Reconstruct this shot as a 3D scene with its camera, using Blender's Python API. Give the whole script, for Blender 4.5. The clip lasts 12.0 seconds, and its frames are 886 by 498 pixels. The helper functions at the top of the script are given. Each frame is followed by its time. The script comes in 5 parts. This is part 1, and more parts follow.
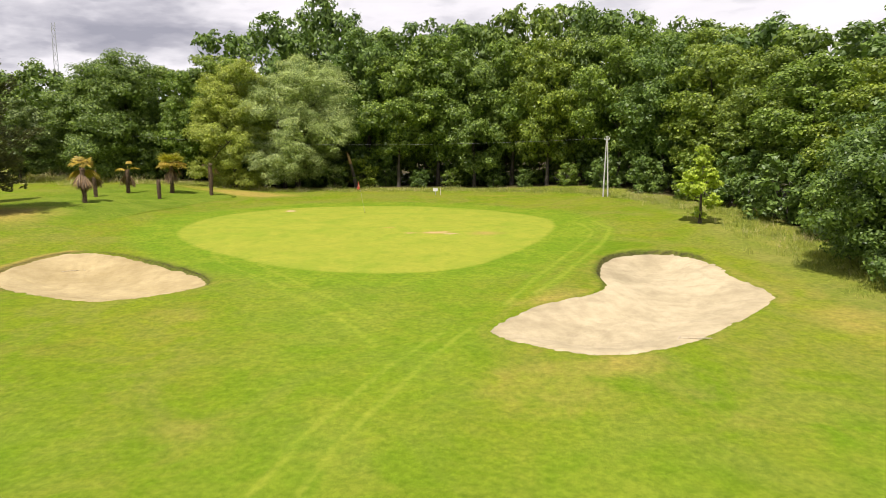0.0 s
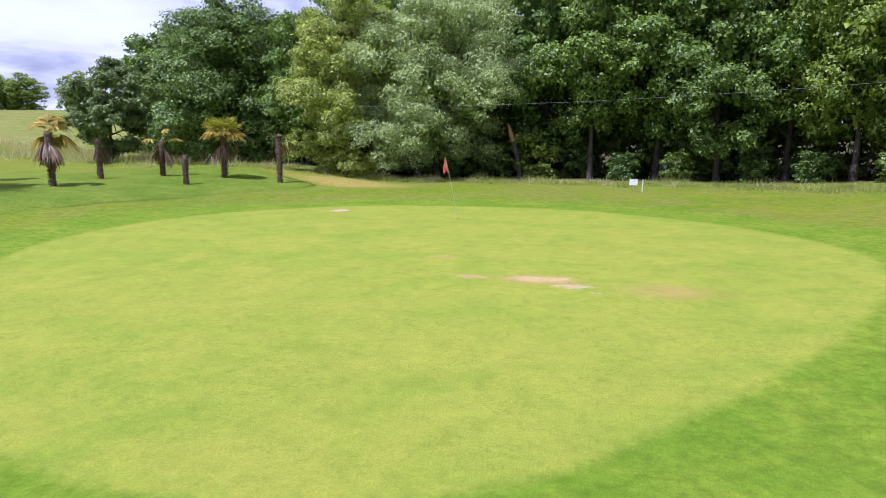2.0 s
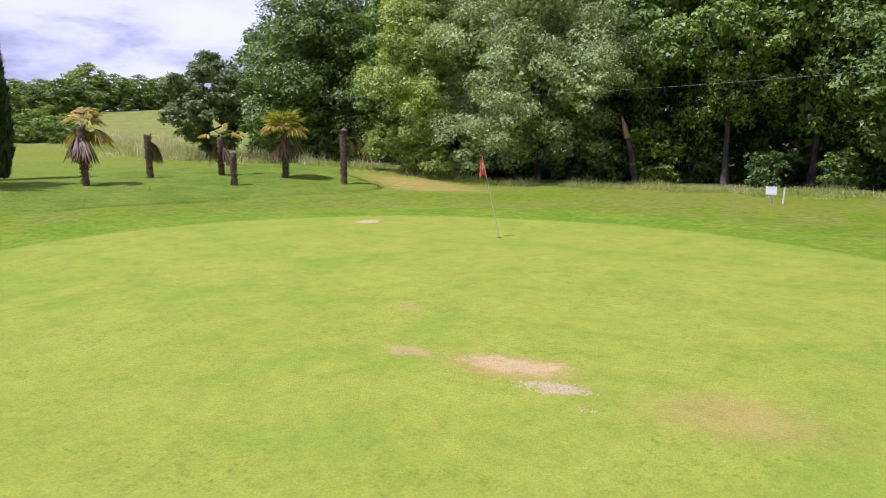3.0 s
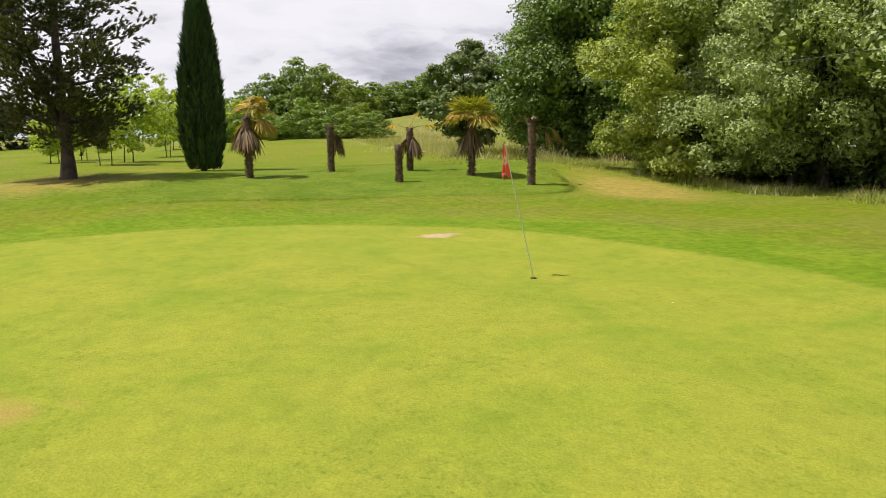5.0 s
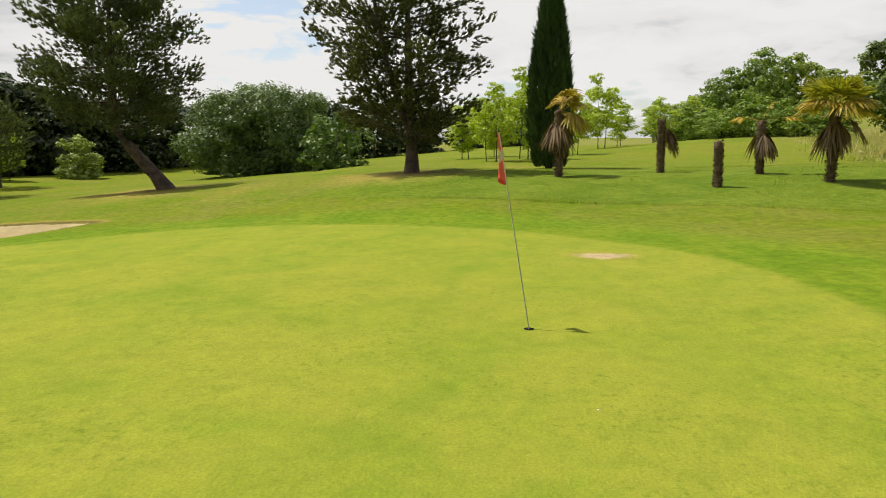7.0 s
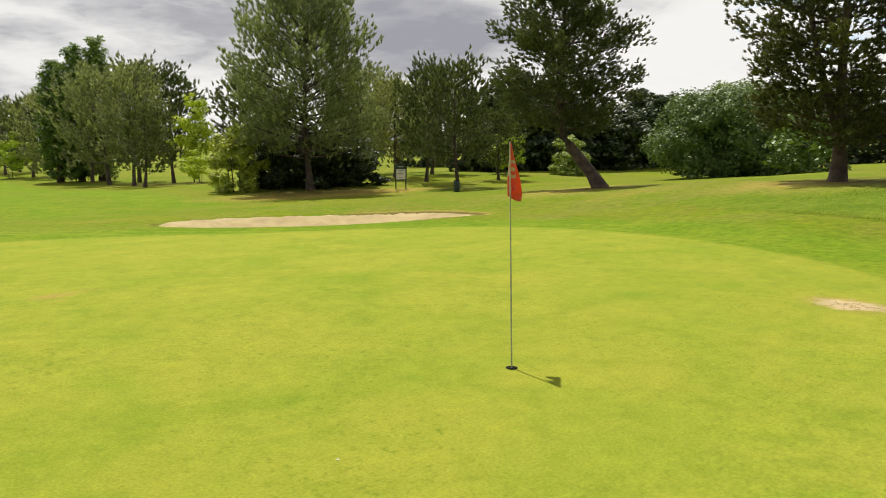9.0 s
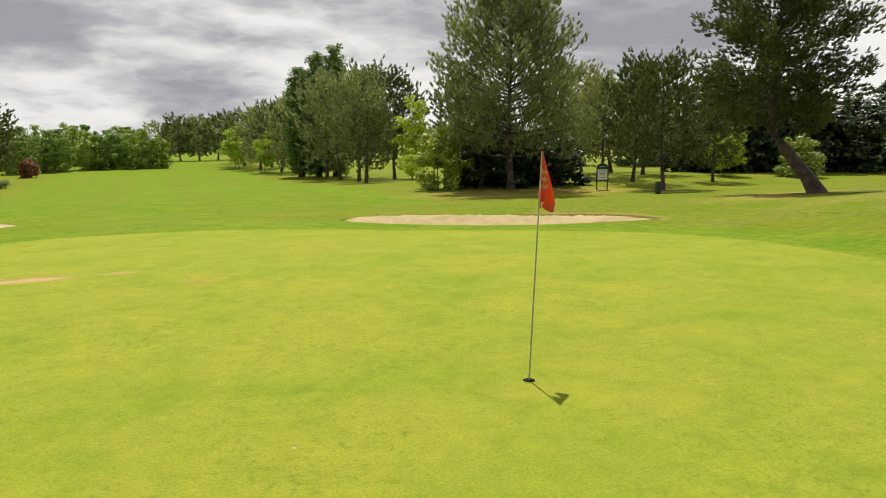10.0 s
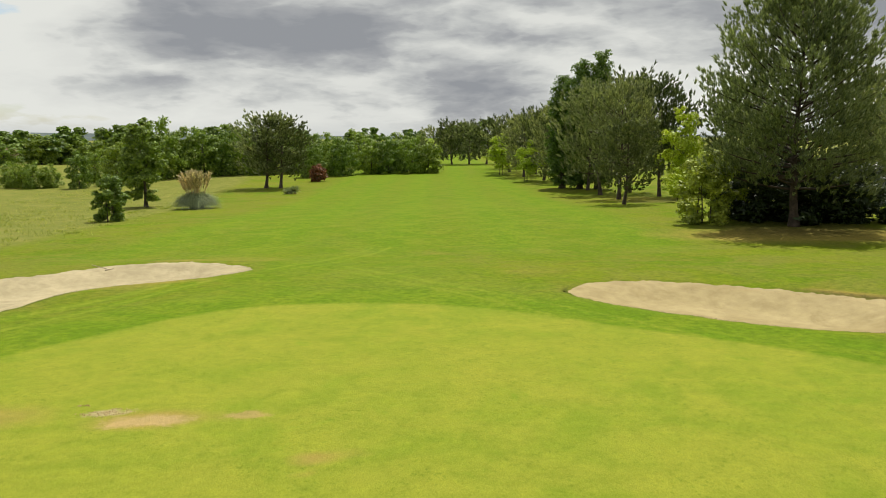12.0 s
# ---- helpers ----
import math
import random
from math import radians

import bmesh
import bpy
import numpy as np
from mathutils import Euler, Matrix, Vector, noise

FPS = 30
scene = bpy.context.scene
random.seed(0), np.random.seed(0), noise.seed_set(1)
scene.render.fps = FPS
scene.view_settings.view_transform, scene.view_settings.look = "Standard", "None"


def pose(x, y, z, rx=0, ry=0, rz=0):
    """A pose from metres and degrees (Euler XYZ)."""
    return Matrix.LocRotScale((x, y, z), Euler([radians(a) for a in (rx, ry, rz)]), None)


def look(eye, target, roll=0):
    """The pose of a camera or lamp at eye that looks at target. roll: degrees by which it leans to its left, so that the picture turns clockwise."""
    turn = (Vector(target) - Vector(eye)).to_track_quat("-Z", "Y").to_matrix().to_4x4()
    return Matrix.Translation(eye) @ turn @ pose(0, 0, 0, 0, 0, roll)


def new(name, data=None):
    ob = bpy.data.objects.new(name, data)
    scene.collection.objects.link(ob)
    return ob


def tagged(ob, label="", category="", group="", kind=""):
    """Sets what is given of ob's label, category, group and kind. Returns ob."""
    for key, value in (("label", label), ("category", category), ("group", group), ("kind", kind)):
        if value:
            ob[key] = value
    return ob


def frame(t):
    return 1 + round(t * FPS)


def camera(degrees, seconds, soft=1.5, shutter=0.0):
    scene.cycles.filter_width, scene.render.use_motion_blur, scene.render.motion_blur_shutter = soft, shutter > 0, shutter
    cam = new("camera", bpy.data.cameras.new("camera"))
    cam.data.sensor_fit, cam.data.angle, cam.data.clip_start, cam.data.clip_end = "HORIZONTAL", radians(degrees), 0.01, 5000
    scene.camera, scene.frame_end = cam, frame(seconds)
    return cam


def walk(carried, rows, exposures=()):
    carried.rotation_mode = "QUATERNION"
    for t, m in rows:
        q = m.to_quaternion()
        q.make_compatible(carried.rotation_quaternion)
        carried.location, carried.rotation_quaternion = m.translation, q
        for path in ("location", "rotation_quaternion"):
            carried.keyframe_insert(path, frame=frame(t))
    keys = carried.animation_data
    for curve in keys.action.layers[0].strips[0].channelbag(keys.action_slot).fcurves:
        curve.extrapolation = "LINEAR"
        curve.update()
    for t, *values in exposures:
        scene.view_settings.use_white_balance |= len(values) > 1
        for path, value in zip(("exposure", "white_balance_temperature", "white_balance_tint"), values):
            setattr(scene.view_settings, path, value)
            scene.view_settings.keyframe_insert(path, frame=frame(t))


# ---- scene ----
cam = camera(62.2, 12.0, soft=0.8, shutter=0.1)
PATH = [
    (0, (-0.813, -0.86, 4.984), (-0.793, 1.117, 4.678), -0.2),
    (0.5, (0.248, 7.12, 4.412), (0.205, 9.097, 4.109), -0.2),
    (1, (1.061, 13.846, 3.63), (0.827, 15.81, 3.336), -0.1),
    (1.5, (1.736, 19.36, 2.992), (1.285, 21.286, 2.693), -0.1),
    (2, (2.393, 23.863, 2.692), (1.724, 25.723, 2.392), -0.1),
    (2.5, (2.744, 27.647, 2.668), (1.903, 29.435, 2.362), -0.1),
    (3, (3.047, 30.895, 2.504), (1.999, 32.572, 2.203), -0.1),
    (5, (3.498, 40.445, 2.149), (1.782, 41.427, 1.848), -0.1),
    (5.5, (3.331, 42.08, 2.034), (1.495, 42.814, 1.737), -0.2),
    (6, (3.196, 43.933, 2.023), (1.265, 44.36, 1.725), -0.2),
    (6.5, (2.728, 45.772, 2.003), (0.752, 45.848, 1.704), -0.2),
    (7, (2.144, 47.277, 1.995), (0.184, 47.014, 1.697), -0.2),
    (9, (-0.597, 51.562, 2.086), (-1.929, 50.1, 1.789), -0.1),
    (9.5, (-1.262, 52.232, 2.157), (-2.363, 50.588, 1.858), -0.1),
    (10, (-2.043, 52.672, 2.191), (-2.874, 50.878, 1.89), -0.2),
    (10.5, (-2.71, 52.977, 2.265), (-3.25, 51.075, 1.96), -0.2),
    (11, (-3.341, 52.879, 2.304), (-3.665, 50.93, 1.998), -0.2),
    (11.5, (-4.019, 51.737, 2.745), (-4.224, 49.772, 2.435), -0.2),
    (12, (-4.469, 49.361, 4.038), (-4.606, 47.389, 3.731), -0.2),
]
EXPOSURES = [(0.0, 0.32, 6450, 18), (0.5, 0.31, 6450, 17), (1.0, 0.29, 5550, 26), (1.5, 0.35, 5100, 31), (2.0, 0.32, 5050, 34), (2.5, 0.26, 5000, 34), (3.2, 0.20, 5300, 33), (5.0, 0.13, 6300, 17), (7.0, 0.01, 6600, 10), (9.0, 0.14, 6700, 10), (9.5, 0.13, 6700, 10), (11.0, 0.02, 6700, 5), (12.0, -0.10, 6700, 5)]
walk(cam, [(t, look(eye, target, roll)) for t, eye, target, roll in PATH], EXPOSURES)

# ---- light: broken cloud with the sun through it ----
SUN_FROM = Vector((-0.36, -0.86, 1.80)).normalized()
sun = new("sun", bpy.data.lights.new("sun", "SUN"))
sun.data.energy, sun.data.angle, sun.data.color = 4.6, radians(0.6), (1.0, 0.95, 0.86)
sun.matrix_world = look(SUN_FROM * 200, (0, 0, 0))


def link(nt, a, b):
    nt.links.new(a, b)


def math_node(nt, op, a, b=0.0):
    n = nt.nodes.new("ShaderNodeMath")
    n.operation = op
    for socket, value in zip(n.inputs, (a, b)):
        if isinstance(value, (int, float)):
            socket.default_value = value
        else:
            nt.links.new(value, socket)
    return n.outputs[0]


def ramp(nt, fac, stops):
    n = nt.nodes.new("ShaderNodeValToRGB")
    nt.links.new(fac, n.inputs[0])
    els = n.color_ramp.elements
    while len(els) < len(stops):
        els.new(0.5)
    for e, (p, c) in zip(els, stops):
        e.position = p
        e.color = (*c, 1) if len(c) == 3 else c
    return n.outputs[0]


def mix(nt, fac, a, b, blend="MIX"):
    n = nt.nodes.new("ShaderNodeMix")
    n.data_type, n.blend_type = "RGBA", blend
    for socket, value in ((n.inputs["Factor"], fac), (n.inputs[6], a), (n.inputs[7], b)):
        if isinstance(value, (int, float)):
            socket.default_value = value
        elif isinstance(value, tuple):
            socket.default_value = (*value, 1)
        else:
            nt.links.new(value, socket)
    return n.outputs[2]


def noise_tex(nt, scale, detail=4.0, rough=0.55, vector=None, distortion=0.0):
    n = nt.nodes.new("ShaderNodeTexNoise")
    n.inputs["Scale"].default_value, n.inputs["Detail"].default_value = scale, detail
    n.inputs["Roughness"].default_value, n.inputs["Distortion"].default_value = rough, distortion
    if vector is not None:
        nt.links.new(vector, n.inputs["Vector"])
    return n.outputs["Fac"]


def make_world():
    world = bpy.data.worlds.new("sky")
    scene.world = world
    world.use_nodes = True
    nt = world.node_tree
    nt.nodes.clear()
    sky = nt.nodes.new("ShaderNodeTexSky")
    sky.sky_type, sky.sun_disc = "NISHITA", False
    sky.sun_elevation = math.asin(SUN_FROM.z)
    sky.sun_rotation = math.atan2(SUN_FROM.x, SUN_FROM.y)
    blue = mix(nt, 0.35, mix(nt, 1.0, sky.outputs[0], (0.19, 0.19, 0.195), "MULTIPLY"), (0.9, 0.92, 0.95))
    xyz = nt.nodes.new("ShaderNodeSeparateXYZ")
    link(nt, nt.nodes.new("ShaderNodeTexCoord").outputs["Generated"], xyz.inputs[0])
    # a cloud deck seen in perspective: the layers close up towards the horizon
    height = math_node(nt, "MAXIMUM", xyz.outputs[2], 0.0)

    low_sky = ramp(nt, height, [(0.02, (1, 1, 1)), (0.13, (0, 0, 0))])

    def deck(lift):
        spread_out = math_node(nt, "DIVIDE", 1.0, math_node(nt, "ADD", height, 0.36))
        place = nt.nodes.new("ShaderNodeCombineXYZ")
        link(nt, math_node(nt, "ADD", math_node(nt, "MULTIPLY", xyz.outputs[0], spread_out), 3.7), place.inputs[0])
        link(nt, math_node(nt, "ADD", math_node(nt, "MULTIPLY", xyz.outputs[1], spread_out), 1.9), place.inputs[1])
        link(nt, math_node(nt, "MULTIPLY", math_node(nt, "ADD", height, lift), 5.0), place.inputs[2])
        big = noise_tex(nt, 0.8, 2.0, 0.5, place.outputs[0], 0.5)
        mid = noise_tex(nt, 2.0, 9.0, 0.58, place.outputs[0], 0.2)
        warp = nt.nodes.new("ShaderNodeTexNoise")
        warp.inputs["Scale"].default_value, warp.inputs["Detail"].default_value = 4.5, 6.0
        link(nt, place.outputs[0], warp.inputs["Vector"])
        puff = nt.nodes.new("ShaderNodeTexVoronoi")
        puff.feature = "SMOOTH_F1"
        puff.inputs["Scale"].default_value, puff.inputs["Detail"].default_value, puff.inputs["Smoothness"].default_value = 2.3, 3.0, 0.12
        link(nt, mix(nt, 0.22, place.outputs[0], warp.outputs["Color"], "LINEAR_LIGHT"), puff.inputs["Vector"])
        both = math_node(nt, "ADD", math_node(nt, "MULTIPLY", big, 0.85), math_node(nt, "MULTIPLY", mid, 0.46))
        both = math_node(nt, "ADD", both, math_node(nt, "MULTIPLY", height, 0.35))
        return math_node(nt, "SUBTRACT", math_node(nt, "SUBTRACT", both, math_node(nt, "SUBTRACT", math_node(nt, "MULTIPLY", low_sky, 0.06), 0.035)), math_node(nt, "MULTIPLY", puff.outputs["Distance"], 0.30))

    shape, above = deck(0.0), deck(0.016)
    # tops of the clouds catch the light, their bases stay grey
    lit = math_node(nt, "MULTIPLY", math_node(nt, "SUBTRACT", shape, above), 0.85)
    # the heavy cloud over the fairway, thinner cover towards the pines
    for way, width, gain in (((-0.16, -0.96, 0.22), 0.93, 0.18), ((-0.05, 0.95, 0.22), 0.80, 0.05), ((-0.80, 0.58, 0.2), 0.90, 0.05), ((-0.90, -0.40, 0.15), 0.985, -0.14), ((0.52, -0.85, 0.17), 0.985, -0.16)):
        dot = nt.nodes.new("ShaderNodeVectorMath")
        dot.operation = "DOT_PRODUCT"
        link(nt, xyz.inputs[0].links[0].from_socket, dot.inputs[0])
        dot.inputs[1].default_value = Vector(way).normalized()
        near_it = ramp(nt, dot.outputs["Value"], [(width, (0, 0, 0)), (1.0, (1, 1, 1))])
        shape = math_node(nt, "ADD", shape, math_node(nt, "MULTIPLY", near_it, gain))
    body = math_node(nt, "SUBTRACT", shape, lit)
    thick = ramp(nt, body, [(0.38, (1.10, 1.10, 1.09)), (0.50, (1.02, 1.02, 1.02)), (0.545, (0.90, 0.905, 0.915)), (0.60, (0.74, 0.75, 0.775)), (0.66, (0.55, 0.56, 0.605)), (0.75, (0.42, 0.435, 0.49))])
    low = ramp(nt, xyz.outputs[2], [(0.0, (0.0, 0.0, 0.0)), (0.02, (1.0, 1.0, 1.0))])
    mask = ramp(nt, shape, [(0.20, (0.0, 0.0, 0.0)), (0.27, (1.0, 1.0, 1.0))])
    colour = mix(nt, low, (0.86, 0.875, 0.895), mix(nt, mask, blue, thick))
    back = nt.nodes.new("ShaderNodeBackground")
    link(nt, colour, back.inputs[0])
    back.inputs[1].default_value = 0.75
    out = nt.nodes.new("ShaderNodeOutputWorld")
    link(nt, back.outputs[0], out.inputs[0])


make_world()

# ---- materials ----


def material(name):
    m = bpy.data.materials.new(name)
    m.use_nodes = True
    nt = m.node_tree
    nt.nodes.clear()
    out = nt.nodes.new("ShaderNodeOutputMaterial")
    bsdf = nt.nodes.new("ShaderNodeBsdfPrincipled")
    link(nt, bsdf.outputs[0], out.inputs[0])
    return m, nt, bsdf, out


def position(nt):
    return nt.nodes.new("ShaderNodeNewGeometry").outputs["Position"]


def object_place(nt):
    return nt.nodes.new("ShaderNodeTexCoord").outputs["Object"]


def bump(nt, bsdf, height, strength, distance):
    b = nt.nodes.new("ShaderNodeBump")
    b.inputs["Strength"].default_value, b.inputs["Distance"].default_value = strength, distance
    link(nt, height, b.inputs["Height"])
    link(nt, b.outputs[0], bsdf.inputs["Normal"])


def plain(name, dark, light, scale=8.0, rough=0.7, metal=0.0, relief=0.2):
    """A surface of two tones with grain at two scales."""
    m, nt, bsdf, _ = material(name)
    p = object_place(nt)
    big, fine = noise_tex(nt, scale, 4, 0.6, p), noise_tex(nt, scale * 9, 3, 0.6, p)
    c = mix(nt, ramp(nt, big, [(0.35, (0, 0, 0)), (0.65, (1, 1, 1))]), dark, light)
    c = mix(nt, 0.5, c, ramp(nt, fine, [(0.3, (0.55, 0.55, 0.55)), (0.7, (1, 1, 1))]), "MULTIPLY")
    link(nt, c, bsdf.inputs["Base Color"])
    bsdf.inputs["Roughness"].default_value, bsdf.inputs["Metallic"].default_value = rough, metal
    bump(nt, bsdf, fine, relief, 0.01)
    return m


def leaf_material(name, dark, light, glow=0.32, rough=0.5, tint=0.25):
    """Leaves: each leaf and each plant differs a little in tone; some light passes through."""
    m, nt, bsdf, out = material(name)
    geo = nt.nodes.new("ShaderNodeNewGeometry")
    info = nt.nodes.new("ShaderNodeObjectInfo")
    c = mix(nt, math_node(nt, "ADD", math_node(nt, "MULTIPLY", geo.outputs["Random Per Island"], 0.7), 0.12), dark, light)
    c = mix(nt, 0.75, c, ramp(nt, geo.outputs["Random Per Island"], [(0.0, (0.5, 0.55, 0.5)), (0.55, (1.0, 1.0, 1.0)), (1.0, (1.4, 1.35, 1.3))]), "MULTIPLY")
    patch = noise_tex(nt, 0.55, 3, 0.6, geo.outputs["Position"])
    c = mix(nt, 0.6, c, ramp(nt, patch, [(0.3, (0.62, 0.66, 0.6)), (0.7, (1.15, 1.1, 1.0))]), "MULTIPLY")
    c = mix(nt, tint, c, ramp(nt, info.outputs["Random"], [(0.0, (0.6, 0.75, 0.65)), (0.5, (1.0, 1.0, 1.0)), (1.0, (1.35, 1.15, 0.75))]), "MULTIPLY")
    link(nt, c, bsdf.inputs["Base Color"])
    bsdf.inputs["Roughness"].default_value = rough
    bsdf.inputs["Specular IOR Level"].default_value = 0.5
    through_light = nt.nodes.new("ShaderNodeBsdfTranslucent")
    link(nt, mix(nt, 1.0, c, (1.2, 1.25, 0.55), "MULTIPLY"), through_light.inputs[0])
    both = nt.nodes.new("ShaderNodeMixShader")
    both.inputs[0].default_value = glow
    link(nt, bsdf.outputs[0], both.inputs[1])
    link(nt, through_light.outputs[0], both.inputs[2])
    link(nt, both.outputs[0], out.inputs[0])
    return m


def turf_material():
    m, nt, bsdf, _ = material("turf")
    p = position(nt)
    att = nt.nodes.new("ShaderNodeAttribute")
    att.attribute_name = "turf"
    rgb = nt.nodes.new("ShaderNodeSeparateColor")
    link(nt, att.outputs["Color"], rgb.inputs[0])
    green, collar, dry, meadow = rgb.outputs[0], rgb.outputs[1], rgb.outputs[2], att.outputs["Alpha"]
    wide, mid = noise_tex(nt, 0.11, 4, 0.6, p), noise_tex(nt, 0.55, 5, 0.62, p, 0.6)
    tuft, blade = noise_tex(nt, 5.0, 5, 0.7, p), noise_tex(nt, 38.0, 4, 0.75, p)
    rough = mix(nt, ramp(nt, wide, [(0.35, (0, 0, 0)), (0.65, (1, 1, 1))]), (0.14, 0.23, 0.011), (0.218, 0.262, 0.018))
    rough = mix(nt, ramp(nt, mid, [(0.45, (0, 0, 0)), (0.72, (0.7, 0.7, 0.7))]), rough, (0.25, 0.225, 0.04))
    fringe = mix(nt, ramp(nt, mid, [(0.4, (0, 0, 0)), (0.65, (1, 1, 1))]), (0.158, 0.258, 0.015), (0.218, 0.292, 0.023))
    putting = mix(nt, ramp(nt, mid, [(0.36, (0, 0, 0)), (0.62, (1, 1, 1))]), (0.248, 0.318, 0.032), (0.324, 0.350, 0.044))
    putting = mix(nt, ramp(nt, wide, [(0.45, (0, 0, 0)), (0.72, (0.6, 0.6, 0.6))]), putting, (0.344, 0.348, 0.048))
    grass = mix(nt, ramp(nt, mid, [(0.3, (0, 0, 0)), (0.7, (1, 1, 1))]), (0.18, 0.215, 0.04), (0.30, 0.285, 0.08))
    dull = noise_tex(nt, 0.23, 5, 0.65, p, 1.2)
    rough = mix(nt, ramp(nt, dull, [(0.44, (0, 0, 0)), (0.62, (0.85, 0.85, 0.85))]), rough, (0.225, 0.24, 0.042))
    c = mix(nt, collar, rough, fringe)
    c = mix(nt, meadow, c, grass)
    edge = math_node(nt, "ADD", green, math_node(nt, "MULTIPLY", math_node(nt, "SUBTRACT", tuft, 0.5), 0.25))
    c = mix(nt, ramp(nt, edge, [(0.3, (0, 0, 0)), (0.75, (1, 1, 1))]), c, putting)
    # darker weed-green spots and flecks in the putting surface
    fleck = math_node(nt, "MULTIPLY", ramp(nt, noise_tex(nt, 13.0, 4, 0.7, p), [(0.53, (0, 0, 0)), (0.66, (1, 1, 1))]), ramp(nt, noise_tex(nt, 0.75, 4, 0.65, p, 0.8), [(0.42, (0.12, 0.12, 0.12)), (0.62, (1, 1, 1))]))
    weed = ramp(nt, noise_tex(nt, 0.9, 6, 0.7, p, 1.0), [(0.60, (0, 0, 0)), (0.74, (0.7, 0.7, 0.7))])
    on_green = math_node(nt, "MULTIPLY", ramp(nt, green, [(0.6, (0, 0, 0)), (1.0, (1, 1, 1))]), 0.75)
    c = mix(nt, math_node(nt, "MULTIPLY", fleck, on_green), c, (0.17, 0.235, 0.022))
    c = mix(nt, math_node(nt, "MULTIPLY", weed, on_green), c, (0.19, 0.315, 0.024))
    lawn = nt.nodes.new("ShaderNodeAttribute")
    lawn.attribute_name = "lawn"
    clover = ramp(nt, noise_tex(nt, 11.0, 3, 0.6, p), [(0.66, (0, 0, 0)), (0.72, (0.8, 0.8, 0.8))])
    deep = mix(nt, clover, mix(nt, ramp(nt, mid, [(0.35, (0, 0, 0)), (0.65, (1, 1, 1))]), (0.128, 0.205, 0.016), (0.20, 0.262, 0.03)), (0.37, 0.38, 0.19))
    c = mix(nt, lawn.outputs["Fac"], c, deep)
    coarse = math_node(nt, "SUBTRACT", 0.9, math_node(nt, "MULTIPLY", green, 0.6))
    worn = math_node(nt, "ADD", dry, math_node(nt, "MULTIPLY", math_node(nt, "SUBTRACT", mid, 0.5), math_node(nt, "MULTIPLY", dry, 1.6)))
    c = mix(nt, ramp(nt, worn, [(0.15, (0, 0, 0)), (0.75, (1, 1, 1))]), c, (0.375, 0.30, 0.075))
    # scars where the turf has gone
    for at_x, at_y, rx, ry, turn, bare in ((-0.75, 38.55, 0.80, 0.32, 6, (0.50, 0.365, 0.17)), (0.0, 38.12, 0.42, 0.20, 14, (0.50, 0.40, 0.23)), (-10.5, 48.35, 0.36, 0.56, 8, (0.56, 0.44, 0.27)), (-2.2, 38.4, 0.42, 0.20, 0, (0.43, 0.33, 0.12))):
        there = nt.nodes.new("ShaderNodeMapping")
        there.vector_type = "TEXTURE"
        link(nt, p, there.inputs["Vector"])
        there.inputs["Location"].default_value, there.inputs["Rotation"].default_value, there.inputs["Scale"].default_value = (at_x, at_y, 0), (0, 0, radians(turn)), (rx, ry, 100)
        far = nt.nodes.new("ShaderNodeVectorMath")
        far.operation = "LENGTH"
        link(nt, there.outputs[0], far.inputs[0])
        ragged = math_node(nt, "ADD", far.outputs["Value"], math_node(nt, "MULTIPLY", math_node(nt, "SUBTRACT", noise_tex(nt, 3.4, 6, 0.7, p, 0.5), 0.5), 2.0))
        c = mix(nt, ramp(nt, ragged, [(0.55, (0.95, 0.95, 0.95)), (1.05, (0, 0, 0))]), c, bare)
    # dark brown litter tone; under the pines it also carries painted shade
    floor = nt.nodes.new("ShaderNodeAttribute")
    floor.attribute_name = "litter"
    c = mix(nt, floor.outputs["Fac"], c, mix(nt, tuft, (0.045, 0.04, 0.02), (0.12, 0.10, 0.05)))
    spot = noise_tex(nt, 1.9, 5, 0.7, p, 0.5)
    c = mix(nt, 0.55, c, ramp(nt, spot, [(0.34, (0.78, 0.86, 0.72)), (0.5, (1.0, 1.0, 1.0)), (0.66, (1.12, 1.08, 1.0))]), "MULTIPLY")
    c = mix(nt, coarse, c, ramp(nt, tuft, [(0.25, (0.52, 0.58, 0.52)), (0.75, (1.24, 1.2, 1.14))]), "MULTIPLY")
    c = mix(nt, 0.6, c, ramp(nt, blade, [(0.25, (0.5, 0.54, 0.45)), (0.72, (1.25, 1.22, 1.2))]), "MULTIPLY")
    link(nt, c, bsdf.inputs["Base Color"])
    bsdf.inputs["Roughness"].default_value = 0.8
    bsdf.inputs["Specular IOR Level"].default_value = 0.03
    both = math_node(nt, "ADD", blade, math_node(nt, "MULTIPLY", tuft, 1.5))
    bump(nt, bsdf, both, 0.6, 0.03)
    return m


